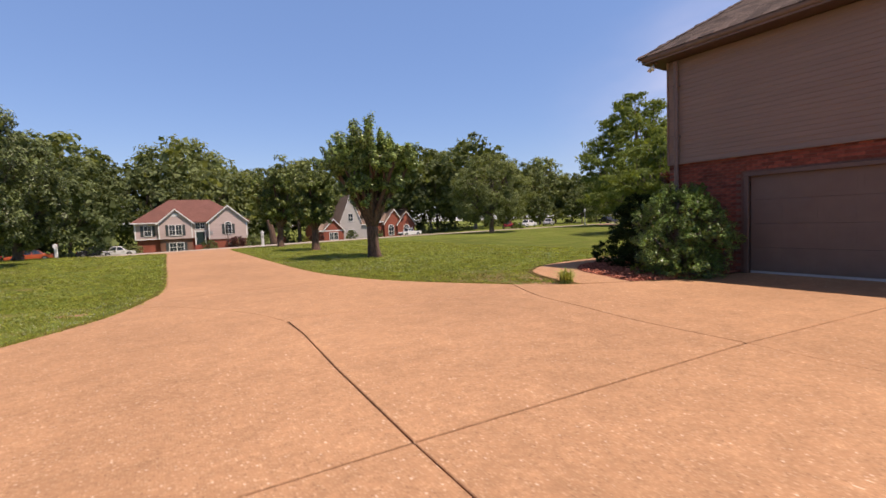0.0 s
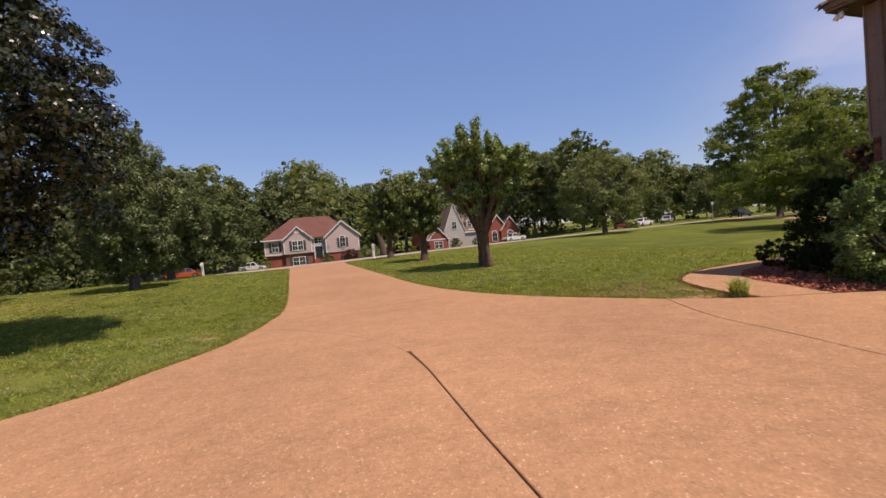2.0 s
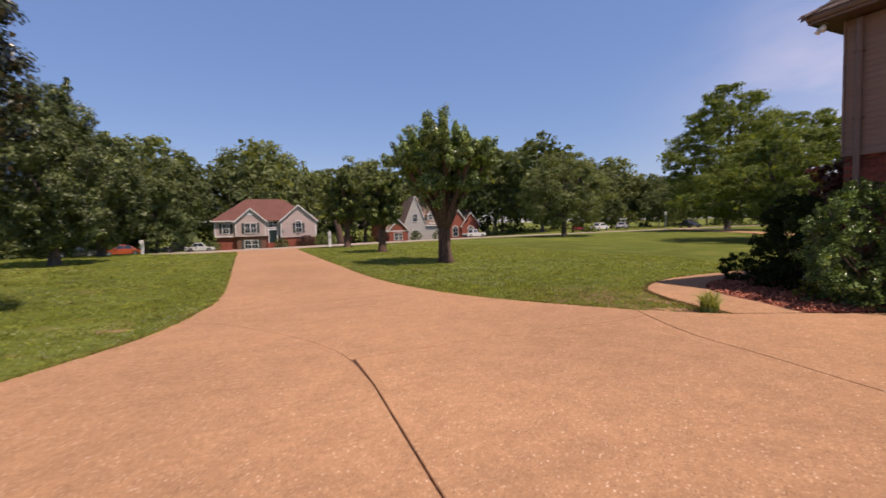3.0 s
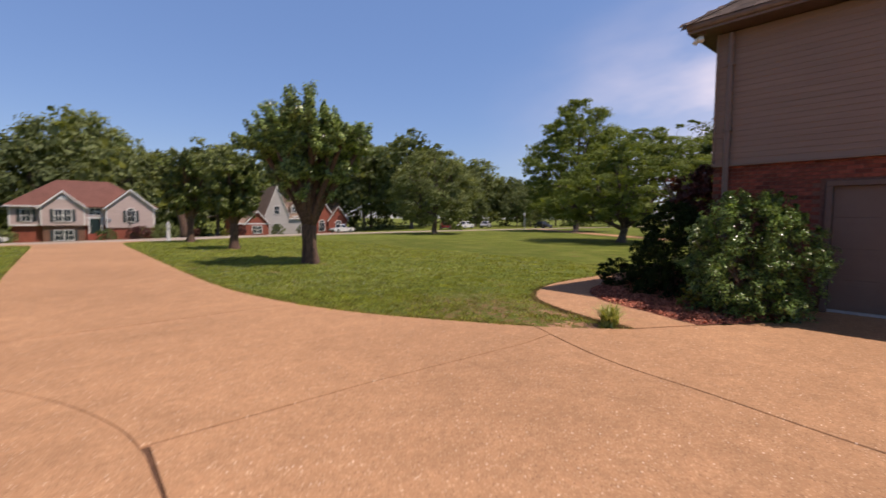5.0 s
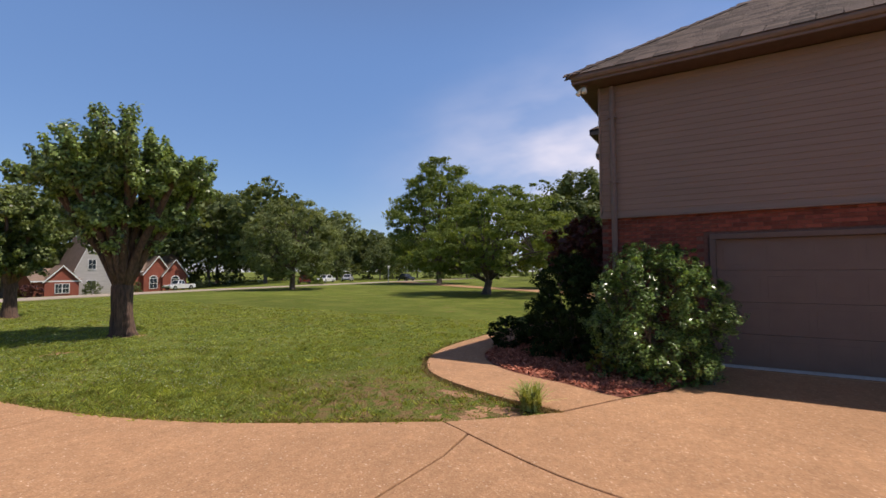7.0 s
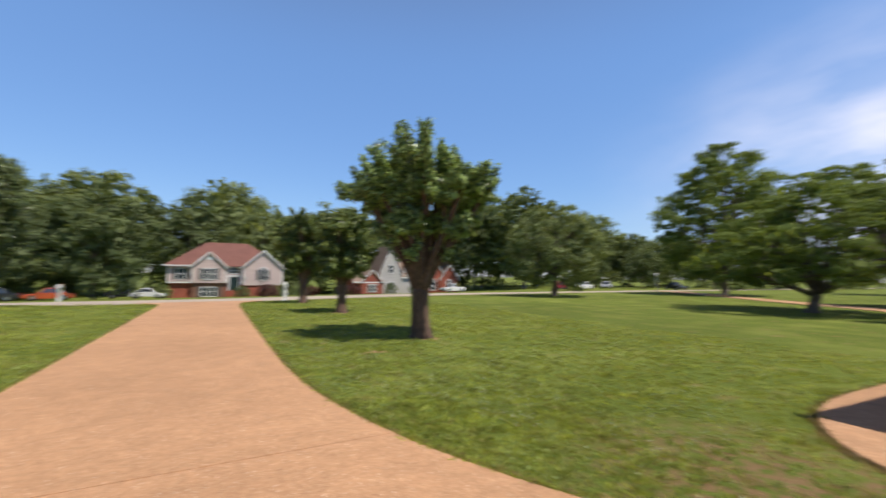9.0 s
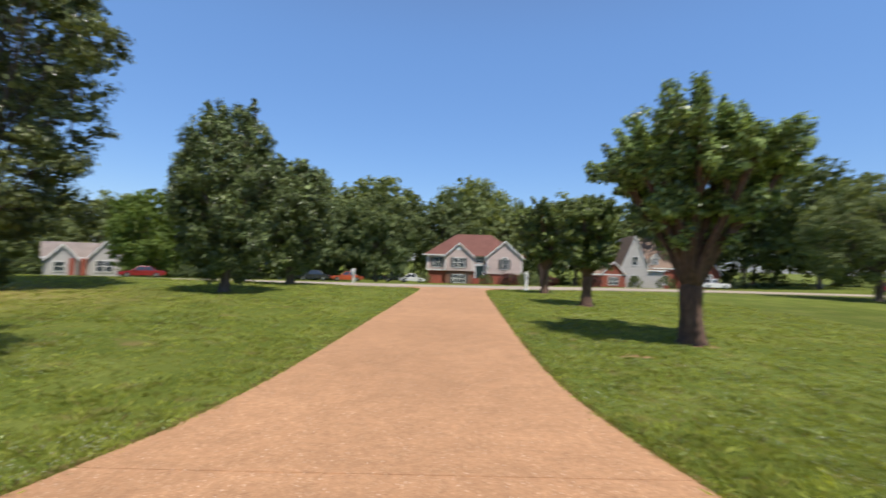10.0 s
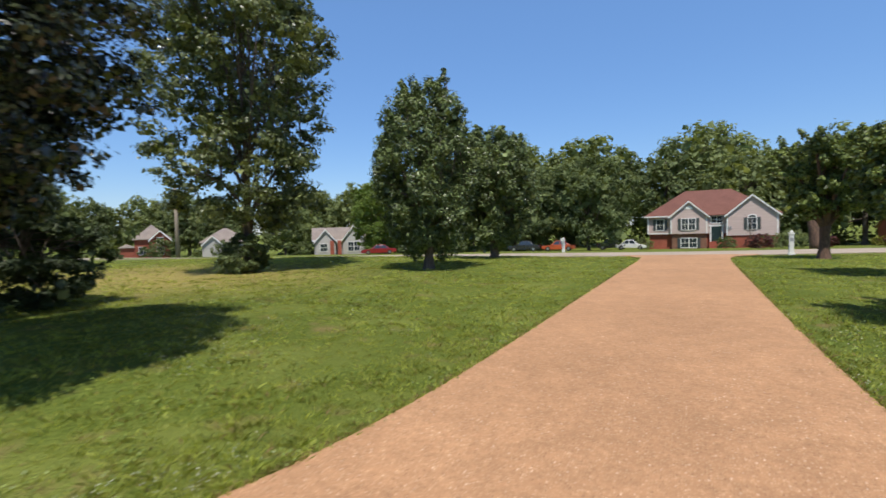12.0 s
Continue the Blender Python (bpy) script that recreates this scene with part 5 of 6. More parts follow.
boxed("flag", (0.131, 0.145, -0.1, -0.02, 1.1, 1.34), M["tail"], mb)
up = thing("utility_pole", pose(-48.2, 45.4, float(terrain(-48.2, 45.4)) - 0.1), "weathered wooden utility pole", "pole")
v, f = tube([(0, 0, 0), (0, 0, 4), (0, 0, 8.5)], [0.24, 0.21, 0.16], 10)
finish("shaft", v, f, M["pole"], up, smooth=True)
boxed("crossarm", (-1.1, 1.1, -0.14, -0.04, 7.7, 7.85), M["pole"], up)
lp = thing("lamp_post", pose(57.5, 51.0, float(terrain(57.5, 51.0))), "slim grey lamp post beside the street", "lamp")
v, f = tube([(0, 0, 0), (0, 0, 0.4), (0, 0, 2.0)], [0.10, 0.06, 0.05], 8)
finish("shaft", v, f, M["metal"], lp)
v, f = tube([(0, 0, 2.0), (0, 0, 2.1), (0, 0, 2.4), (0, 0, 2.5)], [0.08, 0.14, 0.16, 0.03], 8)
finish("lantern", v, f, M["white"], lp)


# ---- trees and shrubs ----
PEAR_ROW = "pollarded pear trees along the drive"
pollard(10.08, 21.55, 1.25, 0.24, [(0.35, 1.62, 3.95, 0.95), (1.15, 1.40, 4.25, 0.95), (1.95, 1.52, 4.05, 0.95), (2.75, 1.50, 3.85, 0.9), (3.5, 1.50, 3.9, 0.95), (4.3, 1.45, 4.4, 1.0), (5.0, 1.55, 4.0, 0.95), (5.7, 1.62, 3.85, 0.95),
                             (0.9, 0.75, 4.3, 0.95), (3.0, 0.80, 4.4, 1.0), (5.0, 0.75, 4.3, 1.0), (0.8, 1.0, 2.95, 0.7), (2.4, 1.0, 3.0, 0.7), (3.9, 1.0, 2.9, 0.7), (5.4, 1.0, 3.0, 0.7)], 0.115, M["pear"], M["bark_red"], 3,
        "pollarded pear tree with vase-shaped bright green crown on the lawn", PEAR_ROW, 13, 205, ((0.05, 0.0, 5.0, 0.8), (0.1, 0.05, 5.0, 0.9), (-0.9, -0.5, 4.7, 0.5)))
pollard(10.2, 30.2, 1.15, 0.20, [(0.2, 0.85, 2.9, 0.80), (1.0, 0.80, 3.6, 0.85), (1.8, 0.85, 3.0, 0.80), (2.6, 0.80, 3.7, 0.85), (3.4, 0.85, 3.0, 0.80), (4.2, 0.80, 3.7, 0.85), (5.0, 0.85, 3.1, 0.80), (5.7, 0.80, 3.7, 0.85),
                            (1.4, 0.60, 2.3, 0.75), (3.1, 0.60, 2.2, 0.75), (4.8, 0.60, 2.3, 0.75), (0.0, 0.3, 3.9, 0.85), (0.6, 0.65, 1.95, 0.6), (2.3, 0.65, 1.9, 0.6), (4.0, 0.65, 1.95, 0.6), (5.4, 0.65, 1.9, 0.6)], 0.135, M["pear_mid"], M["bark_red"], 4,
        "pollarded pear tree with dark trunk and flat-topped crown", PEAR_ROW, 9, 150)
pollard(9.9, 37.8, 1.35, 0.20, [(0.3, 1.30, 3.8, 0.95), (1.1, 1.20, 4.5, 0.95), (1.9, 1.30, 3.9, 0.95), (2.7, 1.30, 4.5, 0.95), (3.5, 1.20, 3.9, 0.95), (4.3, 1.30, 4.5, 0.95), (5.1, 1.30, 3.9, 0.95), (5.8, 1.20, 4.5, 0.95),
                           (1.5, 0.9, 2.9, 0.9), (3.2, 0.9, 2.8, 0.9), (4.9, 0.9, 2.9, 0.9), (0.2, 0.4, 4.6, 0.95), (0.6, 0.9, 2.3, 0.7), (2.3, 0.9, 2.2, 0.7), (4.0, 0.9, 2.3, 0.7), (5.6, 0.9, 2.2, 0.7)], 0.165, M["pear_mid"], M["bark_red"], 5,
        "pollarded pear tree with dense flat-topped crown", PEAR_ROW, 10, 140)
PYR = [(0.7, 0.5), (1.2, 1.15), (2.0, 1.45), (3.0, 1.6), (4.2, 1.7), (5.0, 1.5), (5.7, 1.15), (6.2, 0.75), (6.5, 0.35)]


def tops(n, r, z, h, seed):
    """Upright leading shoots above a crown."""
    rnd = random.Random(seed)
    out = []
    for k in range(n):
        a, q = 6.283 * k / n + rnd.uniform(-0.4, 0.4), r * rnd.uniform(0.4, 1.1)
        e = h * rnd.uniform(0.5, 1.0)
        out += [(math.cos(a) * q, math.sin(a) * q, z - (q / r) ** 2 * 0.5 + e * s, 0.26 - 0.15 * s) for s in (0.0, 0.35, 0.7, 1.0)]
    return tuple(out)


make_tree("pyramid_pear", -3.48, 27.2, PYR, 0.17, 0.85, 250, 0.40, 7, 34, 0.098, M["pear_grey"], M["bark"], 6, "dark green ovoid pear tree on the lawn", lump=0.18, limbs=9, gaps=0.0, inner=0.45, flat=1.1,
          extra=tops(8, 0.8, 6.0, 0.6, 3) + ((0.5, 0.3, 6.3, 0.30), (0.6, 0.35, 6.65, 0.24), (0.65, 0.35, 6.95, 0.14), (-0.6, -0.35, 6.0, 0.28), (-0.65, -0.35, 6.4, 0.2), (-0.7, -0.35, 6.65, 0.12)),
          group="pyramid pears", droop=-0.1, up=0.3, core=12, core_size=0.42, fill=1600, fill_size=0.38)
make_tree("pyramid_pear", -3.43, 33.35, [(0.8, 0.6), (1.4, 1.2), (2.2, 1.65), (3.5, 1.75), (4.6, 1.7), (5.3, 1.3), (5.7, 0.8)], 0.19, 1.0, 210, 0.44, 7, 30, 0.115, M["pear_grey"], M["bark"], 7,
          "dark green pear tree with several upright tops", lump=0.18, limbs=9, gaps=0.0, inner=0.45, flat=1.1, extra=tops(10, 1.4, 5.5, 0.9, 6), group="pyramid pears", droop=-0.1, up=0.3, core=8, fill=160)
make_tree("tall_tree", -10.2, 25.0, [(2.0, 1.5), (2.5, 2.8), (3.5, 2.8), (4.5, 2.6), (6.0, 2.6), (8.0, 3.2), (10.5, 3.1), (12.5, 2.7), (14.5, 2.0), (16.0, 1.2), (17.0, 0.4)], 0.20, 2.0, 380, 0.66, 8, 26, 0.145, M["oak"],
          M["bark"], 8, "tall broad-leaved tree with layered crown and gaps of sky", lump=0.24, limbs=15, gaps=0.08, inner=0.65, flat=0.55, limb_r=0.3, droop=0.6, core=12, core_size=0.38, fill=1600, fill_size=0.36)
make_tree("shade_tree", -2.45, 14.27, [(1.5, 0.5), (1.9, 1.3), (2.4, 1.85), (3.0, 2.25), (4.0, 2.5), (5.0, 2.05), (5.8, 1.5), (6.6, 1.0), (7.4, 0.55), (8.0, 0.2)], 0.185, 1.6, 400, 0.40, 7, 32, 0.088, M["pear_in_shade"],
          M["bark_in_shade"], 9, "large dark shade tree with glossy leaves and thick trunk", lump=0.14, limbs=16, gaps=0.0, inner=0.6, limb_r=0.4, droop=0.5, core=30, core_size=0.25, fill=8000, fill_size=0.19)
make_tree("cedar", -7.2, 16.5, [(0.15, 1.3), (0.6, 1.65), (1.5, 1.5), (2.6, 1.1), (3.6, 0.65), (4.4, 0.2)], 0.12, 0.3, 240, 0.30, 6, 24, 0.14, M["cedar"], M["bark"], 10,
          "dense dark green cedar with feathery low branches", lump=0.25, limbs=12, gaps=0.05, inner=0.6, flat=0.5, slim=0.22, droop=0.0, core=8)
make_tree("trunk_shrub", -9.9, 24.5, [(0.1, 0.6), (0.4, 0.8), (0.8, 0.75), (1.15, 0.5), (1.4, 0.2)], 0.03, 0.3, 80, 0.24, 6, 18, 0.10, M["wood_dark"], M["bark"], 11,
          "dark shrub growing round the tall tree's trunk", "shrub", stems=3, limbs=6, gaps=0.0, limb_r=0.5, lump=0.3, core=6)
make_tree("lawn_tree", 32.8, 42.4, [(1.3, 2.2), (2.0, 3.8), (3.5, 4.2), (5.0, 4.0), (6.4, 3.2), (7.5, 1.9), (8.2, 0.6)], 0.24, 1.6, 175, 0.78, 8, 28, 0.175, M["wood"], M["bark"], 12,
          "rounded green lawn tree near the street", lump=0.13, limbs=9, gaps=0.0, inner=0.4, core=14, core_size=0.40, fill=700, fill_size=0.5)
make_tree("tall_lawn_tree", 55.0, 40.5, [(2.0, 3.4), (3.0, 5.2), (5.0, 6.3), (8.0, 6.4), (10.5, 5.9), (13.0, 4.2), (15.0, 2.6), (16.8, 0.8)], 0.34, 2.6, 250, 1.1, 9, 26, 0.23, M["soft"], M["bark"], 13,
          "tall green lawn tree with dense tapering crown", lump=0.10, limbs=12, gaps=0.0, flat=0.6, inner=0.4, core=12, core_size=0.40, fill=900, fill_size=0.5)
make_tree("spreading_tree", 33.4, 22.9, [(1.5, 2.8), (2.2, 4.4), (3.6, 5.0), (5.0, 4.6), (6.2, 3.3), (7.1, 1.8), (7.6, 0.5)], 0.27, 0.95, 190, 0.92, 8, 32, 0.15, M["soft"], M["bark"], 14,
          "low-forked spreading tree with layered light green crown", lump=0.24, limbs=11, gaps=0.0, flat=0.36, lean=(0.8, -1.2), leader=False, limb_r=0.55, inner=0.5, core=12, core_size=0.38, fill=700, fill_size=0.45,
          extra=((1.6, -1.4, 7.9, 0.3), (2.1, -1.8, 8.2, 0.25), (2.5, -2.1, 8.1, 0.2), (1.4, -3.0, 2.2, 0.7), (1.8, -3.9, 1.8, 0.6), (2.2, -4.2, 2.7, 0.7), (1.0, -3.6, 1.9, 0.6), (2.4, -4.8, 2.0, 0.7)))
make_tree("dark_tree", 47.5, 20.0, [(1.5, 2.0), (3.0, 3.6), (6.0, 4.0), (8.3, 3.2), (9.9, 1.8), (10.8, 0.6)], 0.28, 2.0, 110, 1.1, 8, 14, 0.34, M["wood_dark"], M["bark"], 15, "dark round tree behind the front garden",
          lump=0.15, limbs=8, gaps=0.0, flat=0.7, inner=0.4, core=8, fill=160)
make_tree("plum_tree", 17.0, 11.75, [(1.2, 0.4), (1.7, 0.76), (2.2, 0.86), (2.6, 0.66), (2.95, 0.22)], 0.06, 0.8, 100, 0.24, 6, 20, 0.09, M["plum"], M["bark"], 16, "dark purple-leaved plum tree beside the house", lump=0.25,
          limbs=7, gaps=0.0, core=5)
# shrubs in the bed
make_tree("holly_bush", 12.08, 9.42, [(0.06, 0.68), (0.4, 0.86), (0.9, 0.92), (1.35, 0.80), (1.75, 0.50), (1.98, 0.14)], 0.035, 0.2, 280, 0.15, 6, 28, 0.042, M["holly"], M["bark"], 17,
          "large glossy green holly bush beside the garage door", "bush", stems=3, limbs=9, gaps=0.06, lump=0.22, inner=0.6, limb_r=0.6, flat=1.1, core=12, core_size=0.32, up=0.75, extra=tuple((a, b, c, r * 0.36) for a, b, c, r in tops(16, 0.70, 1.82, 0.46, 5)))
make_tree("dark_evergreen_bush", 12.92, 10.98, [(0.05, 0.62), (0.5, 0.68), (1.1, 0.66), (1.6, 0.48), (1.9, 0.15)], 0.035, 0.2, 230, 0.16, 6, 26, 0.042, M["yew"], M["bark"], 18,
          "tall dark evergreen bush at the house corner", "bush", stems=3, limbs=7, gaps=0.0, lump=0.03, inner=0.5, core=12, core_size=0.36)
for k, (x, y, r) in enumerate(((13.36, 12.42, 0.40), (14.1, 12.15, 0.34), (14.1, 11.3, 0.4))):
    make_tree("clipped_shrub", x, y, [(0.03, r * 0.6), (r * 0.6, r * 0.9), (r * 1.1, r * 0.85), (r * 1.5, r * 0.55), (r * 1.7, r * 0.15)], 0.02, 0.1, 70, 0.09, 6, 12, 0.038, M["yew"], M["bark"], 20 + k,
              "small clipped dark evergreen shrub in the mulch bed", "bush", "clipped shrubs", stems=3, limbs=5, gaps=0.0, lump=0.0, inner=0.4, core=8)
make_tree("yellow_shrub", 11.75, 10.15, [(0.03, 0.10), (0.2, 0.17), (0.35, 0.13), (0.45, 0.05)], 0.01, 0.1, 20, 0.07, 4, 10, 0.045, M["yellow"], M["bark"], 24, "small yellow-green shrub in the mulch", "bush", stems=3,
          limbs=4, gaps=0.0)


def strap_plant(x, y, n, h, seed):
    """A tuft of arching strap leaves, lighter at the tips."""
    root = thing("strap_leaf_plant", pose(x, y, -0.02), "tuft of arching yellow-green strap leaves at the walkway corner", "plant")
    rnd = random.Random(seed)
    Q = []
    for _ in range(n):
        a, reach, hh = rnd.uniform(0, 6.283), rnd.uniform(0.08, 0.36), h * rnd.uniform(0.45, 1.0)
        d, s = np.array([math.cos(a), math.sin(a), 0]), np.array([-math.sin(a), math.cos(a), 0]) * 0.011
        base = np.array([rnd.uniform(-0.1, 0.1), rnd.uniform(-0.1, 0.1), 0])
        pts = [base + d * reach * t ** 1.6 + np.array([0, 0, hh * (1.5 * t - 0.55 * t * t * (0.6 + reach * 2))]) for t in np.linspace(0, 1, 6)]
        for i in range(5):
            w0, w1 = 1 - (i / 5) ** 2 * 0.9, 1 - ((i + 1) / 5) ** 2 * 0.9
            Q.append([pts[i] - s * w0, pts[i] + s * w0, pts[i + 1] + s * w1, pts[i + 1] - s * w1])
    quads("strap_leaves", np.array(Q), M["daylily"], root)


strap_plant(9.60, 10.45, 190, 0.36, 5)

# foundation bushes and beds by the far house
for k, (x, y, r, h, mm, lb) in enumerate(((-0.9, 86.0, 1.2, 1.7, "wood", "round green bush beside the brick basement"), (9.4, 86.5, 1.3, 1.5, "wood_dark", "clipped green bush before the split-level house"),
                                          (13.8, 86.0, 1.4, 1.6, "wood_dark", "dark green bush before the split-level house"), (11.6, 72.5, 1.2, 1.5, "barberry", "dark red barberry bush beside the street"),
                                          (14.6, 73.5, 1.5, 1.8, "wood", "green bush beside the barberry"), (16.6, 70.0, 0.9, 1.2, "barberry", "small red-leaved bush near the street"),
                                          (27.0, 92.5, 0.9, 1.3, "yellow", "yellow-green bush beside the brick garage"), (22.5, 71.0, 1.0, 1.3, "barberry", "red-leaved bush near the street"),
                                          (36.3, 93.5, 1.2, 2.0, "wood_dark", "dark bush against the white gable"), (41.5, 93.0, 1.5, 2.2, "wood_dark", "dark bush before the brick house"),
                                          (53.5, 92.0, 1.3, 2.0, "wood_dark", "dark bush at the brick house corner"), (52.5, 60.5, 0.8, 1.1, "light", "pale bush beside the street"))):
    make_tree("garden_bush", x, y, [(0.05, r * 0.8), (h * 0.4, r), (h * 0.75, r * 0.8), (h, r * 0.2)], 0.04, 0.2, 40, r * 0.28, 6, 12, 0.15, M[mm], M["bark"], 40 + k, lb, "bush", stems=3, limbs=4, gaps=0.0, lump=0.12)
for k, (x, y, r, h, lb) in enumerate(((-76.5, 59.5, 1.6, 3.4, "tall dark hedge beside the far brick house"), (-72.5, 55.5, 1.3, 2.0, "round bush beside the low white house"),
                                      (-62.5, 61.5, 1.6, 2.6, "brownish round bush before the low white house"), (-48.6, 65.6, 1.3, 2.2, "dark bush before the white cottage"),
                                      (-27.5, 64.5, 1.1, 1.5, "clipped bush beside the red car"), (-22.0, 66.0, 1.4, 2.0, "green bush beside the street"))):
    make_tree("roadside_bush", x, y, [(0.05, r * 0.8), (h * 0.4, r), (h * 0.75, r * 0.8), (h, r * 0.2)], 0.04, 0.2, 36, r * 0.28, 6, 12, 0.2, M["wood_dark"], M["bark"], 90 + k, lb, "bush", stems=3, limbs=4, gaps=0.0, lump=0.12)
# an old leaning stub of a trunk by the street
st = thing("tree_stump", pose(13.6, 58.0, float(terrain(13.6, 58.0)) - 0.1, ry=-9), "pale dead tree stub leaning beside the street", "tree stump")
v, f = tube([(0, 0, 0), (0, 0, 0.5), (0.05, 0, 1.6), (0.0, 0.05, 2.9), (0.1, 0, 3.2)], [0.46, 0.38, 0.33, 0.29, 0.16], 12, 3, 0.08)
finish("stub", v, f, M["bark_red"], st, smooth=True)

# a thin bare sapling before the right gable of the split-level house
sap = thing("sapling", pose(12.1, 86.0, float(terrain(12.1, 86.0)) - 0.05), "thin bare sapling before the beige gable", "tree")
rnd = random.Random(12)
v, f = tube([(0, 0, 0), (0.05, 0, 1.2), (0.0, 0.05, 2.6), (0.05, 0, 4.2)], [0.06, 0.05, 0.035, 0.01], 6)
finish("stem", v, f, M["bark"], sap)
for k in range(16):
    h0, az = 1.2 + 2.6 * k / 16, k * 2.4
    d = Vector((math.cos(az), math.sin(az), rnd.uniform(0.5, 1.1))).normalized() * rnd.uniform(0.8, 1.5)
    p = Vector((0.02, 0, h0))
    v, f = tube([p, p + d * 0.5 + Vector((0, 0, 0.05)), p + d], [0.028, 0.02, 0.008], 5)
    finish("branch", v, f, M["bark"], sap)

# ---- woodland behind ----
def wood_tree(x, y, h, r, m, seed, label, bare=0.2, leafs=0.86, name="woodland_tree", n=84, per=6):
    prof = [(h * bare, r * 0.55), (h * (bare + 0.12), r * 0.80), (h * 0.5, r * 0.86), (h * 0.70, r * 0.78), (h * 0.83, r * 0.56), (h * 0.91, r * 0.3), (h * 0.95, r * 0.1)]
    return make_tree(name, x, y, prof, h * 0.016, h * bare * 1.1, n, r * 0.26, 8, per, leafs, M[m], M["bark"], seed, label, lump=0.20, limbs=7, gaps=0.0, inner=0.35, flat=0.75, core=6, fill=130)


wood_tree(-7.0, 76.5, 12.9, 5.9, "wood_dark", 60, "broad dense round tree beside the split-level house", 0.15, 0.38, "round_tree", 120, 18)
wood_tree(-13.5, 79.0, 12.2, 5.8, "wood_dark", 61, "dark dense tree beside the street", 0.15, 0.38, "round_tree", 110, 18)
wood_tree(-33.8, 67.0, 11.2, 4.7, "light", 62, "light green round tree beside the cottage", 0.12, 0.34, "light_green_tree", 110, 18)
protos = [wood_tree(-20, 122, 21, 8.0, "wood", 70, "tall woodland tree behind the houses"), wood_tree(-8.5, 121, 21.5, 8.0, "wood_dark", 71, "tall dark woodland tree behind the houses"),
          wood_tree(8, 123, 25.5, 12.0, "wood", 72, "broad tall woodland tree behind the houses", n=130), wood_tree(21, 118, 18.5, 8.0, "wood_dark", 73, "dark woodland tree behind the houses")]
for t in protos:
    tagged(t, group="woodland trees")
rnd = random.Random(77)
spots = [(-34, 118, 0.85), (-46, 108, 0.8), (-27, 104, 0.62), (-58, 96, 0.75), (-52, 84, 0.66), (-70, 84, 0.7), (-62, 83, 0.55), (-82, 78, 0.55), (-98, 70, 0.48), (-96, 58, 0.55), (-94, 48, 0.6), (-97, 40, 0.6), (-94, 67, 0.58), (-88, 72, 0.55),
         (-92, 30, 0.6), (-104, 22, 0.6), (-14, 112, 0.8), (1, 113, 0.85), (16, 112, 0.75), (33, 122, 0.72), (30, 110, 0.55), (43, 118, 0.7), (54, 114, 0.72), (58, 98, 0.6), (66, 108, 0.68), (64, 88, 0.55),
         (76, 100, 0.66), (84, 108, 0.62), (92, 96, 0.55), (80, 84, 0.42), (102, 100, 0.6), (110, 88, 0.55), (98, 82, 0.42), (122, 84, 0.55), (116, 70, 0.45), (134, 72, 0.52), (130, 56, 0.46), (94, 66, 0.42),
         (108, 62, 0.5), (100, 92, 0.7), (114, 98, 0.7), (90, 100, 0.7), (126, 94, 0.7), (88, 78, 0.5), (70, 24, 0.6), (84, 34, 0.6), (62, 12, 0.6), (-76, 73, 0.42), (-56, 78, 0.5), (-24, 90, 0.6), (-40, 92, 0.7), (46, 104, 0.6), (-97, 62, 0.5), (-79, 73, 0.5), (-92, 75, 0.52), (-102, 52, 0.55), (-66, 78, 0.5), (-27, 83, 0.55), (-34, 87, 0.6), (-20, 89, 0.6)]
for k, (x, y, s) in enumerate(spots):
    src = protos[k % 4]
    z = float(terrain(x, y)) - 0.05
    c = copy_thing(src, pose(x, y, z, rz=rnd.uniform(0, 360)))
    tall = (-50 < x < 135 and y > 99) or (30 < x < 135 and y > 85)
    q = rnd.uniform(0.80, 1.0) * (21.8 - 7.0 * float(ss(88, 105, x)) + 2.4 * float(ss(-5, -16, x))) / (21, 21.5, 25.5, 18.5)[k % 4] if tall else s * rnd.uniform(0.93, 1.07)
    c.scale = (q * rnd.uniform(0.95, 1.1), q * rnd.uniform(0.95, 1.1), q)
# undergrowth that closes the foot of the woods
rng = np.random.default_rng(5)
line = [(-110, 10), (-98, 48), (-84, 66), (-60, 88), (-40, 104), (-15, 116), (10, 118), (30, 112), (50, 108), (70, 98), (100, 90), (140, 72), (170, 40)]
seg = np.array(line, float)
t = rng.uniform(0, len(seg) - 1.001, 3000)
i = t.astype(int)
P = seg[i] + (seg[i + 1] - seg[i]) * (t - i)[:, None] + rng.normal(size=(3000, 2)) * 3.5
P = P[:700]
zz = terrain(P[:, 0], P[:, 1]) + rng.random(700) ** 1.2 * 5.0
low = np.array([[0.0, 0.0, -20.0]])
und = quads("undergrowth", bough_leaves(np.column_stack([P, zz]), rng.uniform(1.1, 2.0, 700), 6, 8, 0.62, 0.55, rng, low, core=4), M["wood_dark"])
t = rng.uniform(0, 1, 130)
P = np.column_stack([-42 + 26 * t, 76 + 9 * t]) + rng.normal(size=(130, 2)) * 1.5
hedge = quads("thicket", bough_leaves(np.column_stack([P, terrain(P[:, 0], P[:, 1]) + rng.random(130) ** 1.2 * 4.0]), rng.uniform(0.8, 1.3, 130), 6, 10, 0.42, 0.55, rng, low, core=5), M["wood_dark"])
tagged(hedge, "dark thicket under the roadside trees", "undergrowth", kind="stuff")
tagged(und, "dark undergrowth closing the foot of the woods", "undergrowth", kind="stuff")

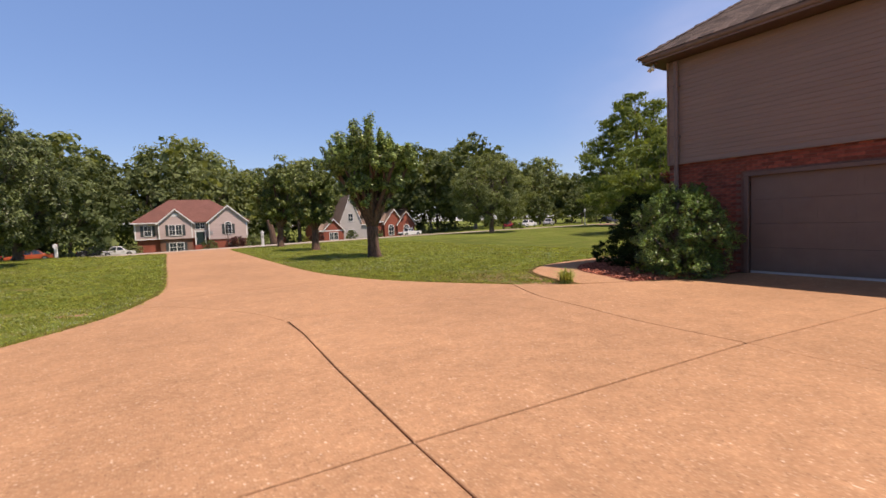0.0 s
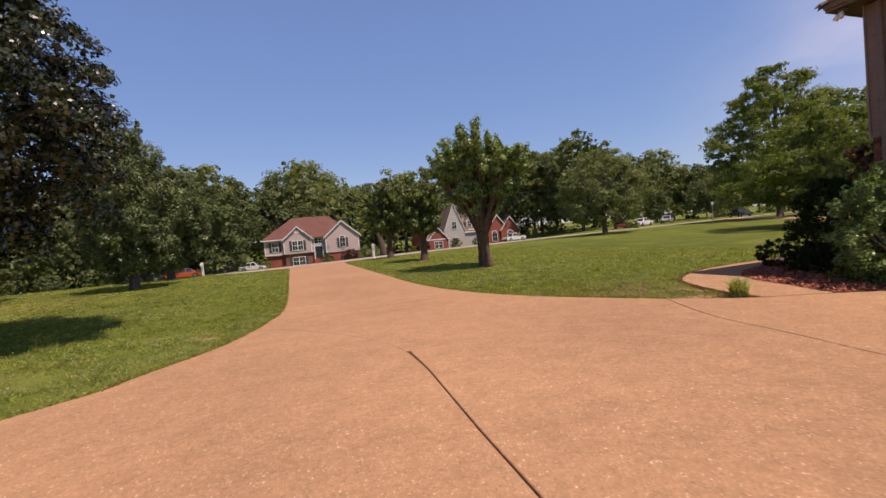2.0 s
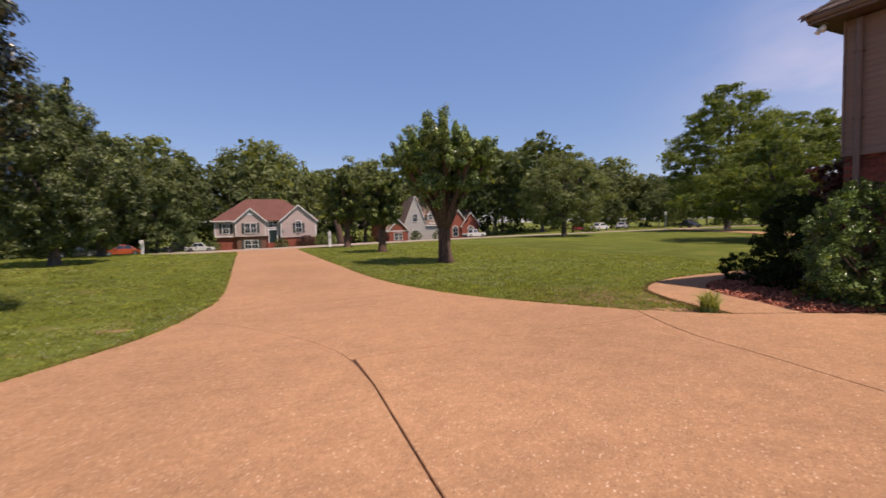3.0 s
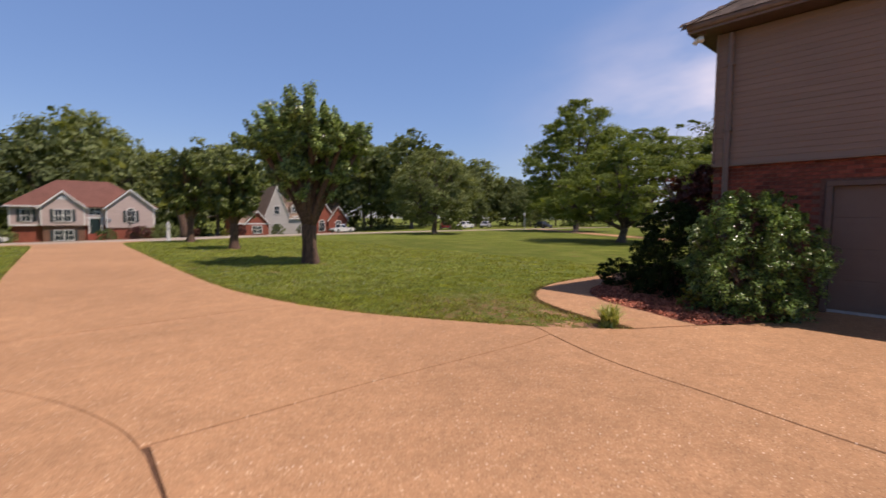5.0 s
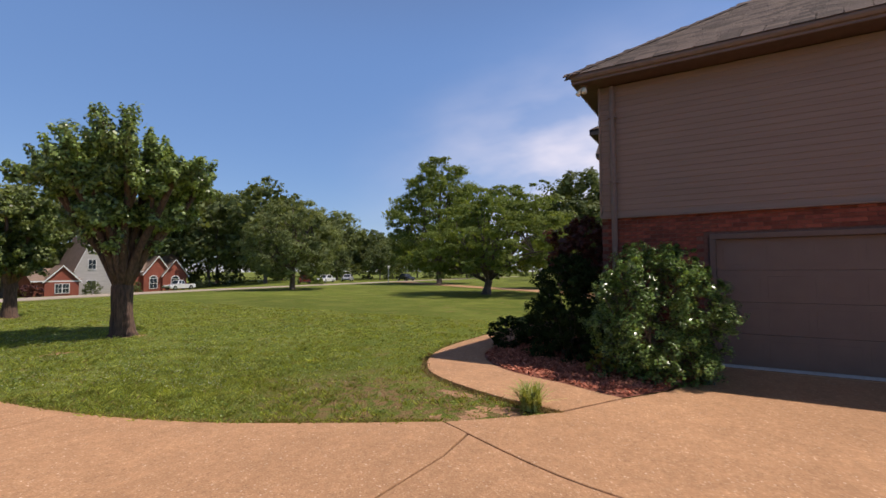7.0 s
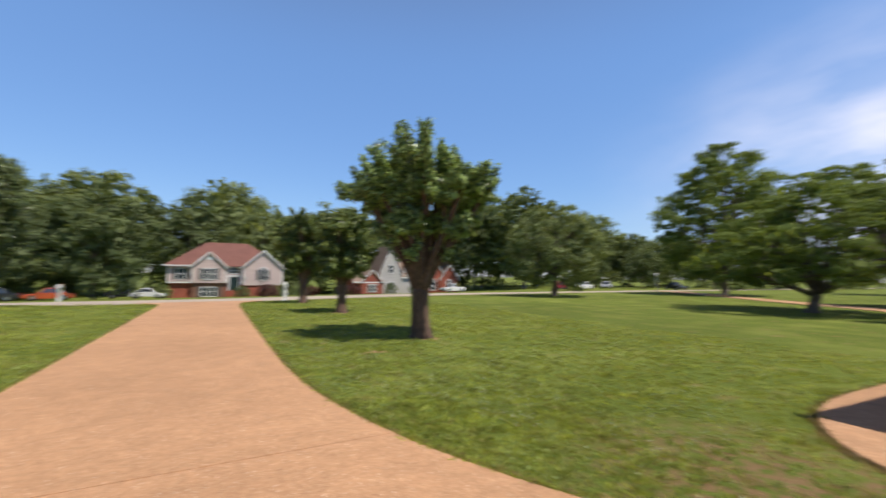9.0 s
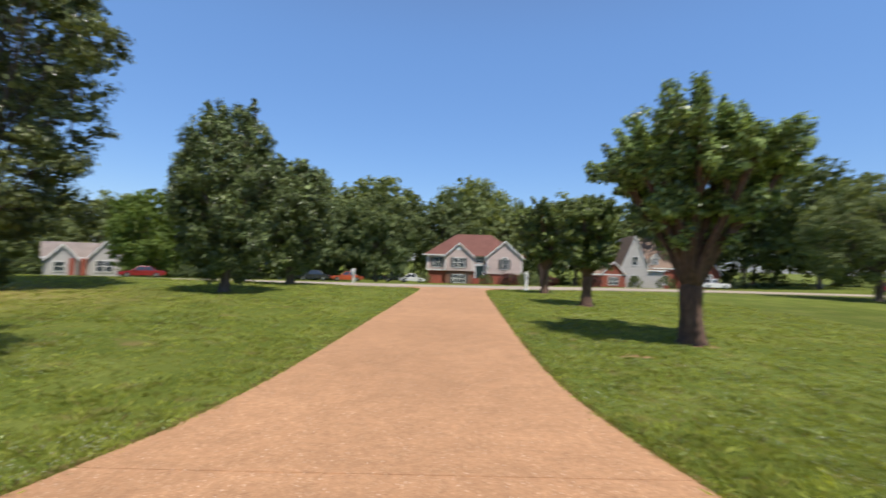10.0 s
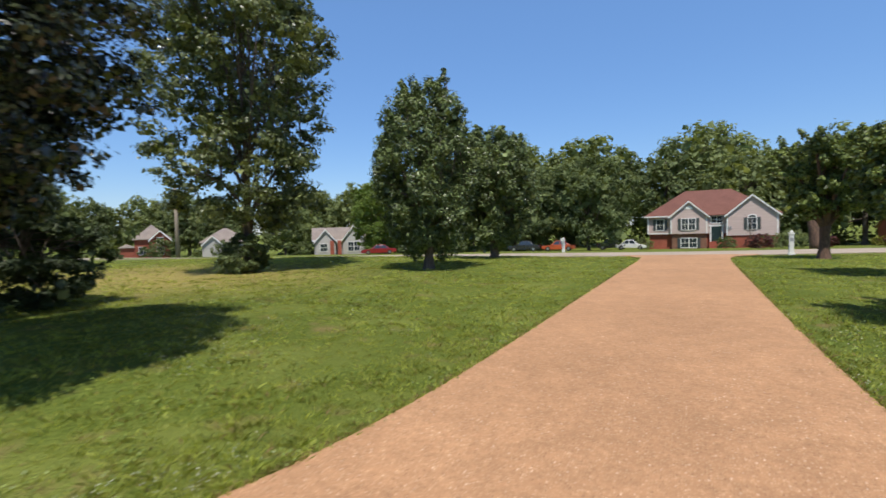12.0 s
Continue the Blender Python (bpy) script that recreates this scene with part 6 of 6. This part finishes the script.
# ---- grass and clover ----
def cell_noise(X, Y, size, seed):
    """Smooth value noise on a lattice of the given cell size."""
    T = np.random.default_rng(seed).random((257, 257))
    u, v = X / size + 1000, Y / size + 1000
    i, j = np.floor(u).astype(int), np.floor(v).astype(int)
    a, b = u - i, v - j
    a, b = a * a * (3 - 2 * a), b * b * (3 - 2 * b)
    i, j = i % 256, j % 256
    return (T[i, j] * (1 - a) + T[i + 1, j] * a) * (1 - b) + (T[i, j + 1] * (1 - a) + T[i + 1, j + 1] * a) * b


rng = np.random.default_rng(21)
N = 130000
r = 36 * rng.random(N) ** 1.2
th = rng.uniform(0, 2 * np.pi, N)
X, Y = 4.8 + np.cos(th) * r, 13.0 + np.sin(th) * r
ok = ~inside(X, Y, DRIVE_POLY) & ~inside(X, Y, WALK_OUT + WALK_IN[::-1]) & ~inside(X, Y, BED) & (X < 18) & (Y > 7.0) & (Y < 42) & (X > -24)
ok &= ~((X > 12.0) & (Y < 12.6))
for sx, sy, a, b in ((1.05, 13.82, 0.26, 0.11), (9.42, 10.72, 0.2, 0.34), (9.78, 11.55, 0.12, 0.34), (9.1, 10.95, 0.24, 0.16), (8.75, 11.25, 0.17, 0.13), (8.13, 12.02, 0.2, 0.13), (7.72, 12.68, 0.1, 0.2), (9.25, 12.1, 0.25, 0.4), (8.9, 13.4, 0.3, 0.3), (8.3, 12.6, 0.2, 0.25)):
    ok &= (((X - sx) / a) ** 2 + ((Y - sy) / b) ** 2 > 0.8) | (rng.random(N) < 0.42)
lush = 0.55 * cell_noise(X, Y, 0.55, 1) + 0.3 * cell_noise(X, Y, 1.7, 2) + 0.25 * cell_noise(X, Y, 0.2, 3)
worn = 0.50 * np.exp(-(((X - 9.15) / 1.05) ** 2 + ((Y - 12.0) / 1.6) ** 2)) + 0.7 * np.exp(-(((X + 12.5) / 5.5) ** 2 + ((Y - 22.8) / 4.0) ** 2))
ok &= rng.random(N) < 0.26 + 1.1 * lush - worn
X, Y, r, lush, worn = X[ok], Y[ok], r[ok], lush[ok], worn[ok]
per = 8
n = len(X) * per
tuft_h = (0.026 + 0.062 * np.clip(lush - 0.28, 0, 0.8)) * rng.uniform(0.75, 1.3, len(X))
spread_r = 0.014 + 0.0016 * r
TX, TY, TR = np.repeat(X, per), np.repeat(Y, per), np.repeat(r, per)
lean = rng.normal(size=(n, 2)) + np.repeat(rng.normal(size=(len(X), 2)) * 0.7, per, axis=0)
off = lean * np.repeat(spread_r, per)[:, None]
base = np.column_stack([TX + off[:, 0], TY + off[:, 1], np.zeros(n)])
base[:, 2] = terrain(base[:, 0], base[:, 1]) - 0.035
a = rng.uniform(0, 2 * np.pi, n)
h = np.repeat(tuft_h, per) * rng.uniform(0.6, 1.15, n)
w = (0.0026 + 0.00030 * TR)[:, None] * np.stack([np.cos(a), np.sin(a), np.zeros(n)], axis=1)
b = lean * h[:, None] * 0.5
tip = base + np.column_stack([b, h])
midp = base + np.column_stack([b * 0.35, h * 0.62])
blades = np.stack([base - w, base + w, midp + w * 0.8, tip], axis=1)
kind_of = rng.random(n) < np.repeat(0.06 + 0.25 * np.clip(0.45 - lush, 0, 1) + 0.45 * worn * (X > 0), per)
grass = quads("grass", blades[~kind_of], M["grass"])
tagged(quads("dry_grass", blades[kind_of], M["straw"]), "dry straw-coloured blades through the lawn", "grass", kind="stuff")


def fringe(line, seed, side):
    """Longer blades that hang over the edge of the paving."""
    rg = np.random.default_rng(seed)
    P = np.array([p[:2] for p in line])
    t = rg.uniform(0, len(P) - 1.001, 5000)
    i = t.astype(int)
    d = P[i + 1] - P[i]
    nrm = np.stack([-d[:, 1], d[:, 0]], axis=1) / np.linalg.norm(d, axis=1, keepdims=True) * side
    q = P[i] + d * (t - i)[:, None] + nrm * (rg.random((len(t), 1)) ** 1.5 * 0.09)
    q = q[(q[:, 1] > 8.0) & (q[:, 1] < 34)]
    m = len(q)
    base = np.column_stack([q, terrain(q[:, 0], q[:, 1]) - 0.03])
    a = rg.uniform(0, 2 * np.pi, m)
    w = 0.0045 * np.stack([np.cos(a), np.sin(a), np.zeros(m)], axis=1)
    bend = rg.normal(size=(m, 2)) * 0.03
    h = rg.uniform(0.03, 0.065, m)
    tip, mid = base + np.column_stack([bend, h]), base + np.column_stack([bend * 0.35, h * 0.62])
    return np.stack([base - w, base + w, mid + w * 0.8, tip], axis=1)


edge = quads("edge_grass", np.concatenate([fringe(LEFT, 3, 1), fringe(RIGHT, 4, -1)]), M["grass"])
tagged(quads("dry_edge", np.concatenate([fringe(LEFT, 8, 1)[::2], fringe(RIGHT, 9, -1)[::2], fringe(WALK_OUT, 10, 1)[::3]]), M["straw"]), "dry straw-coloured grass along the paving edge", "grass", kind="stuff")
tagged(edge, "ragged grass hanging over the paving edge", "grass", kind="stuff")
tagged(grass, "short mown grass blades of the front lawn", "grass", kind="stuff")
near = np.nonzero((r < 11) & (Y > 10.5))[0]
k = np.repeat(near[cell_noise(X[near], Y[near], 0.45, 5) + 0.5 * cell_noise(X[near], Y[near], 1.6, 6) > 0.72], 3)
CX, CY = X[k] + rng.normal(size=len(k)) * 0.06, Y[k] + rng.normal(size=len(k)) * 0.06
C = np.column_stack([CX, CY, terrain(CX, CY) + rng.uniform(-0.01, 0.03, len(k))])
size = 0.017 + 0.0016 * r[k]
P = leaf_quads(C, 1.0, 0.85, rng, up=0.7)
P = C[:, None, :] + (P - C[:, None, :]) * size[:, None, None]
tagged(quads("clover_leaves", P, M["clover_leaf"]), "broad low clover leaves in the grass", "clover", kind="stuff")
k = np.nonzero((r < 18) & (cell_noise(X, Y, 0.9, 8) + 0.6 * cell_noise(X, Y, 3.0, 9) > 0.98))[0]
k = rng.choice(k, min(len(k), 9000), replace=False)
C = np.column_stack([X[k], Y[k], terrain(X[k], Y[k]) + 0.03]) + np.column_stack([np.zeros((len(k), 2)), rng.random(len(k)) * 0.03])
cl = quads("clover", np.concatenate([leaf_quads(C, 0.013, 0.013, rng, up=1.2), leaf_quads(C, 0.012, 0.012, rng, up=0.2)]), M["clover"])
tagged(cl, "scattered white clover heads in the lawn", "clover", kind="stuff")

# ---- high cloud, far off ----
cm = bpy.data.materials.new("high_cloud")
cm.use_nodes = True
n, l = cm.node_tree.nodes, cm.node_tree.links
tc, mpn = n.new("ShaderNodeTexCoord"), n.new("ShaderNodeMapping")
mpn.inputs["Scale"].default_value = (1.0, 1.0, 2.6)
mpn.inputs["Rotation"].default_value = (0.0, 0.35, 0.0)
l.new(tc.outputs["Object"], mpn.inputs["Vector"])
nz = n.new("ShaderNodeTexNoise")
nz.inputs["Scale"].default_value, nz.inputs["Detail"].default_value, nz.inputs["Roughness"].default_value = 0.0014, 4.0, 0.5
l.new(mpn.outputs["Vector"], nz.inputs["Vector"])
gr = n.new("ShaderNodeTexGradient")
gr.gradient_type = "SPHERICAL"
m2 = n.new("ShaderNodeMapping")
m2.inputs["Scale"].default_value = (1 / 2250, 1 / 2250, 1 / 1050)
l.new(tc.outputs["Object"], m2.inputs["Vector"]), l.new(m2.outputs["Vector"], gr.inputs["Vector"])
mu = n.new("ShaderNodeMath")
mu.operation = "MULTIPLY"
mr = n.new("ShaderNodeMapRange")
mr.inputs["From Min"].default_value, mr.inputs["From Max"].default_value, mr.inputs["To Max"].default_value = 0.38, 0.70, 0.90
l.new(nz.outputs["Fac"], mr.inputs["Value"])
g2 = n.new("ShaderNodeMath")
g2.operation, g2.use_clamp = "MULTIPLY", True
g2.inputs[1].default_value = 1.25
l.new(gr.outputs["Fac"], g2.inputs[0])
mr.inputs["To Min"].default_value = 0.0
cube, veil = n.new("ShaderNodeMath"), n.new("ShaderNodeMath")
cube.operation, veil.operation, veil.use_clamp = "POWER", "MULTIPLY_ADD", True
cube.inputs[1].default_value, veil.inputs[1].default_value = 3.0, 0.28
l.new(g2.outputs["Value"], cube.inputs[0]), l.new(cube.outputs["Value"], veil.inputs[0]), l.new(mu.outputs["Value"], veil.inputs[2])
l.new(mr.outputs["Result"], mu.inputs[0]), l.new(cube.outputs["Value"], mu.inputs[1])
em, tr, mx = n.new("ShaderNodeEmission"), n.new("ShaderNodeBsdfTransparent"), n.new("ShaderNodeMixShader")
em.inputs["Color"].default_value, em.inputs["Strength"].default_value = (0.95, 0.93, 1.0, 1), 0.86
l.new(veil.outputs["Value"], mx.inputs["Fac"]), l.new(tr.outputs["BSDF"], mx.inputs[1]), l.new(em.outputs["Emission"], mx.inputs[2])
l.new(mx.outputs["Shader"], n["Material Output"].inputs["Surface"])
cd = Vector((0.955, 0.12, 0.175)).normalized()
bm = bmesh.new()
for u in range(25):
    for v in range(13):
        bm.verts.new(((u - 12) * 200, 0, (v - 6) * 180))
bm.verts.ensure_lookup_table()
for u in range(24):
    for v in range(12):
        q = [u * 13 + v, (u + 1) * 13 + v, (u + 1) * 13 + v + 1, u * 13 + v + 1]
        bm.faces.new([bm.verts[i] for i in q])
cloud = part("cloud_backdrop", bm, cm)
cloud.matrix_world = Matrix.Translation(Vector((5, 10, 0)) + cd * 2300) @ cd.to_track_quat("Y", "Z").to_matrix().to_4x4()
cloud.visible_shadow = False
tagged(cloud, "thin white high cloud over the trees", "cloud", kind="structure")

# ---- bricks and shingles ----
def unit_brick():
    bm = bmesh.new()
    box(bm, -0.012, 0.05, -0.0985, 0.0985, -0.0285, 0.0285, 0.004)
    me = bpy.data.meshes.new("brick")
    bm.to_mesh(me)
    bm.free()
    me.materials.append(M["brick"])
    return me


brick_me = unit_brick()
placed, rest = 0, []
cy, cz = 0.207, 0.0675
rows_n = int(SID / cz)
for k in range(rows_n):
    z = 0.035 + k * cz
    for j in range(40):
        y = WY - 0.1 - j * cy - (0.1035 if k % 2 else 0.0)
        if y < DOOR0 + 0.1 or (y - 0.1 < DOOR1 + 0.09 and z < DTOP + 0.13):
            continue
        if y + 0.099 > WY:
            continue
        dx = 0.004 * math.sin(k * 12.9 + j * 78.2)
        if placed < 300 and y > DOOR1:
            ob = new("brick", brick_me)
            ob.parent = west
            ob.location = (13.338 + dx - WX, y - WY, z)
            placed += 1
        else:
            rest.append((y, z, dx))
V, F = [], []
for y, z, dx in rest:
    o = len(V)
    x0, x1 = 13.326 + dx - WX, 13.35 - WX
    V += [(x0, y - 0.0985 - WY, z - 0.0285), (x0, y + 0.0985 - WY, z - 0.0285), (x0, y + 0.0985 - WY, z + 0.0285), (x0, y - 0.0985 - WY, z + 0.0285),
          (x1, y - 0.0985 - WY, z - 0.0285), (x1, y + 0.0985 - WY, z - 0.0285), (x1, y + 0.0985 - WY, z + 0.0285), (x1, y - 0.0985 - WY, z + 0.0285)]
    F += [(o, o + 1, o + 2, o + 3), (o, o + 4, o + 5, o + 1), (o + 1, o + 5, o + 6, o + 2), (o + 2, o + 6, o + 7, o + 3), (o + 3, o + 7, o + 4, o)]
tagged(finish("bricks", V, F, M["brick_stuff"], house), kind="stuff")

sh = bmesh.new()
box(sh, 0.0, 0.165, -0.147, 0.147, 0.0, 0.016)
shingle_me = bpy.data.meshes.new("shingle")
sh.to_mesh(shingle_me)
sh.free()
shingle_me.materials.append(M["shingle"])
ang = math.atan(PITCH)
roof_field = []
count = 0
rnd = random.Random(4)
for k in range(44):
    s = k * 0.14
    xh, zh = EX - 0.05 + s * math.cos(ang), EZ + 0.012 + (s - 0.03) * math.sin(ang)
    ymax = EY + 0.02 - (xh - EX)
    j = 0
    y = ymax - rnd.uniform(0.0, 0.3)
    while y > -1.0:
        near = count < 300 and y > 4.6
        m = Matrix.Translation((xh - WX, y - WY, zh)) @ Euler((rnd.uniform(-0.012, 0.012), -ang - 0.05 - rnd.uniform(0.0, 0.03), 0)).to_matrix().to_4x4()
        if near:
            ob = new("shingle", shingle_me)
            ob.parent = house
            ob.matrix_local = m
            count += 1
        else:
            roof_field.append(m)
        y -= 0.31
V, F = [], []
quad = [(0.0, -0.147, 0.0), (0.165, -0.147, 0.0), (0.165, 0.147, 0.0), (0.0, 0.147, 0.0), (0.0, -0.147, 0.016), (0.165, -0.147, 0.016), (0.165, 0.147, 0.016), (0.0, 0.147, 0.016)]
for m in roof_field:
    o = len(V)
    V += [tuple(m @ Vector(q)) for q in quad]
    F += [(o + 4, o + 5, o + 6, o + 7), (o, o + 3, o + 7, o + 4), (o, o + 4, o + 5, o + 1), (o + 3, o + 2, o + 6, o + 7)]
tagged(finish("shingles", V, F, M["shingle_stuff"], house), kind="stuff")
# cap shingles along the hip
ax = Vector((1, -1, PITCH)).normalized()
side = Vector((1, 1, 0)).normalized()
for k in range(34):
    p = Vector((EX - 0.06 - WX, EY + 0.05 - WY, EZ + 0.012)) + ax * (k * 0.13)
    bm = bmesh.new()
    prism(bm, [p - side * 0.13 + Vector((0, 0, -0.035)), p + Vector((0, 0, 0.03)), p + side * 0.13 + Vector((0, 0, -0.035)), p + side * 0.12 + Vector((0, 0, -0.055)), p - side * 0.12 + Vector((0, 0, -0.055))], ax * 0.17 + Vector((0, 0, -0.012)))
    part("hip_cap", bm, M["shingle"], house)
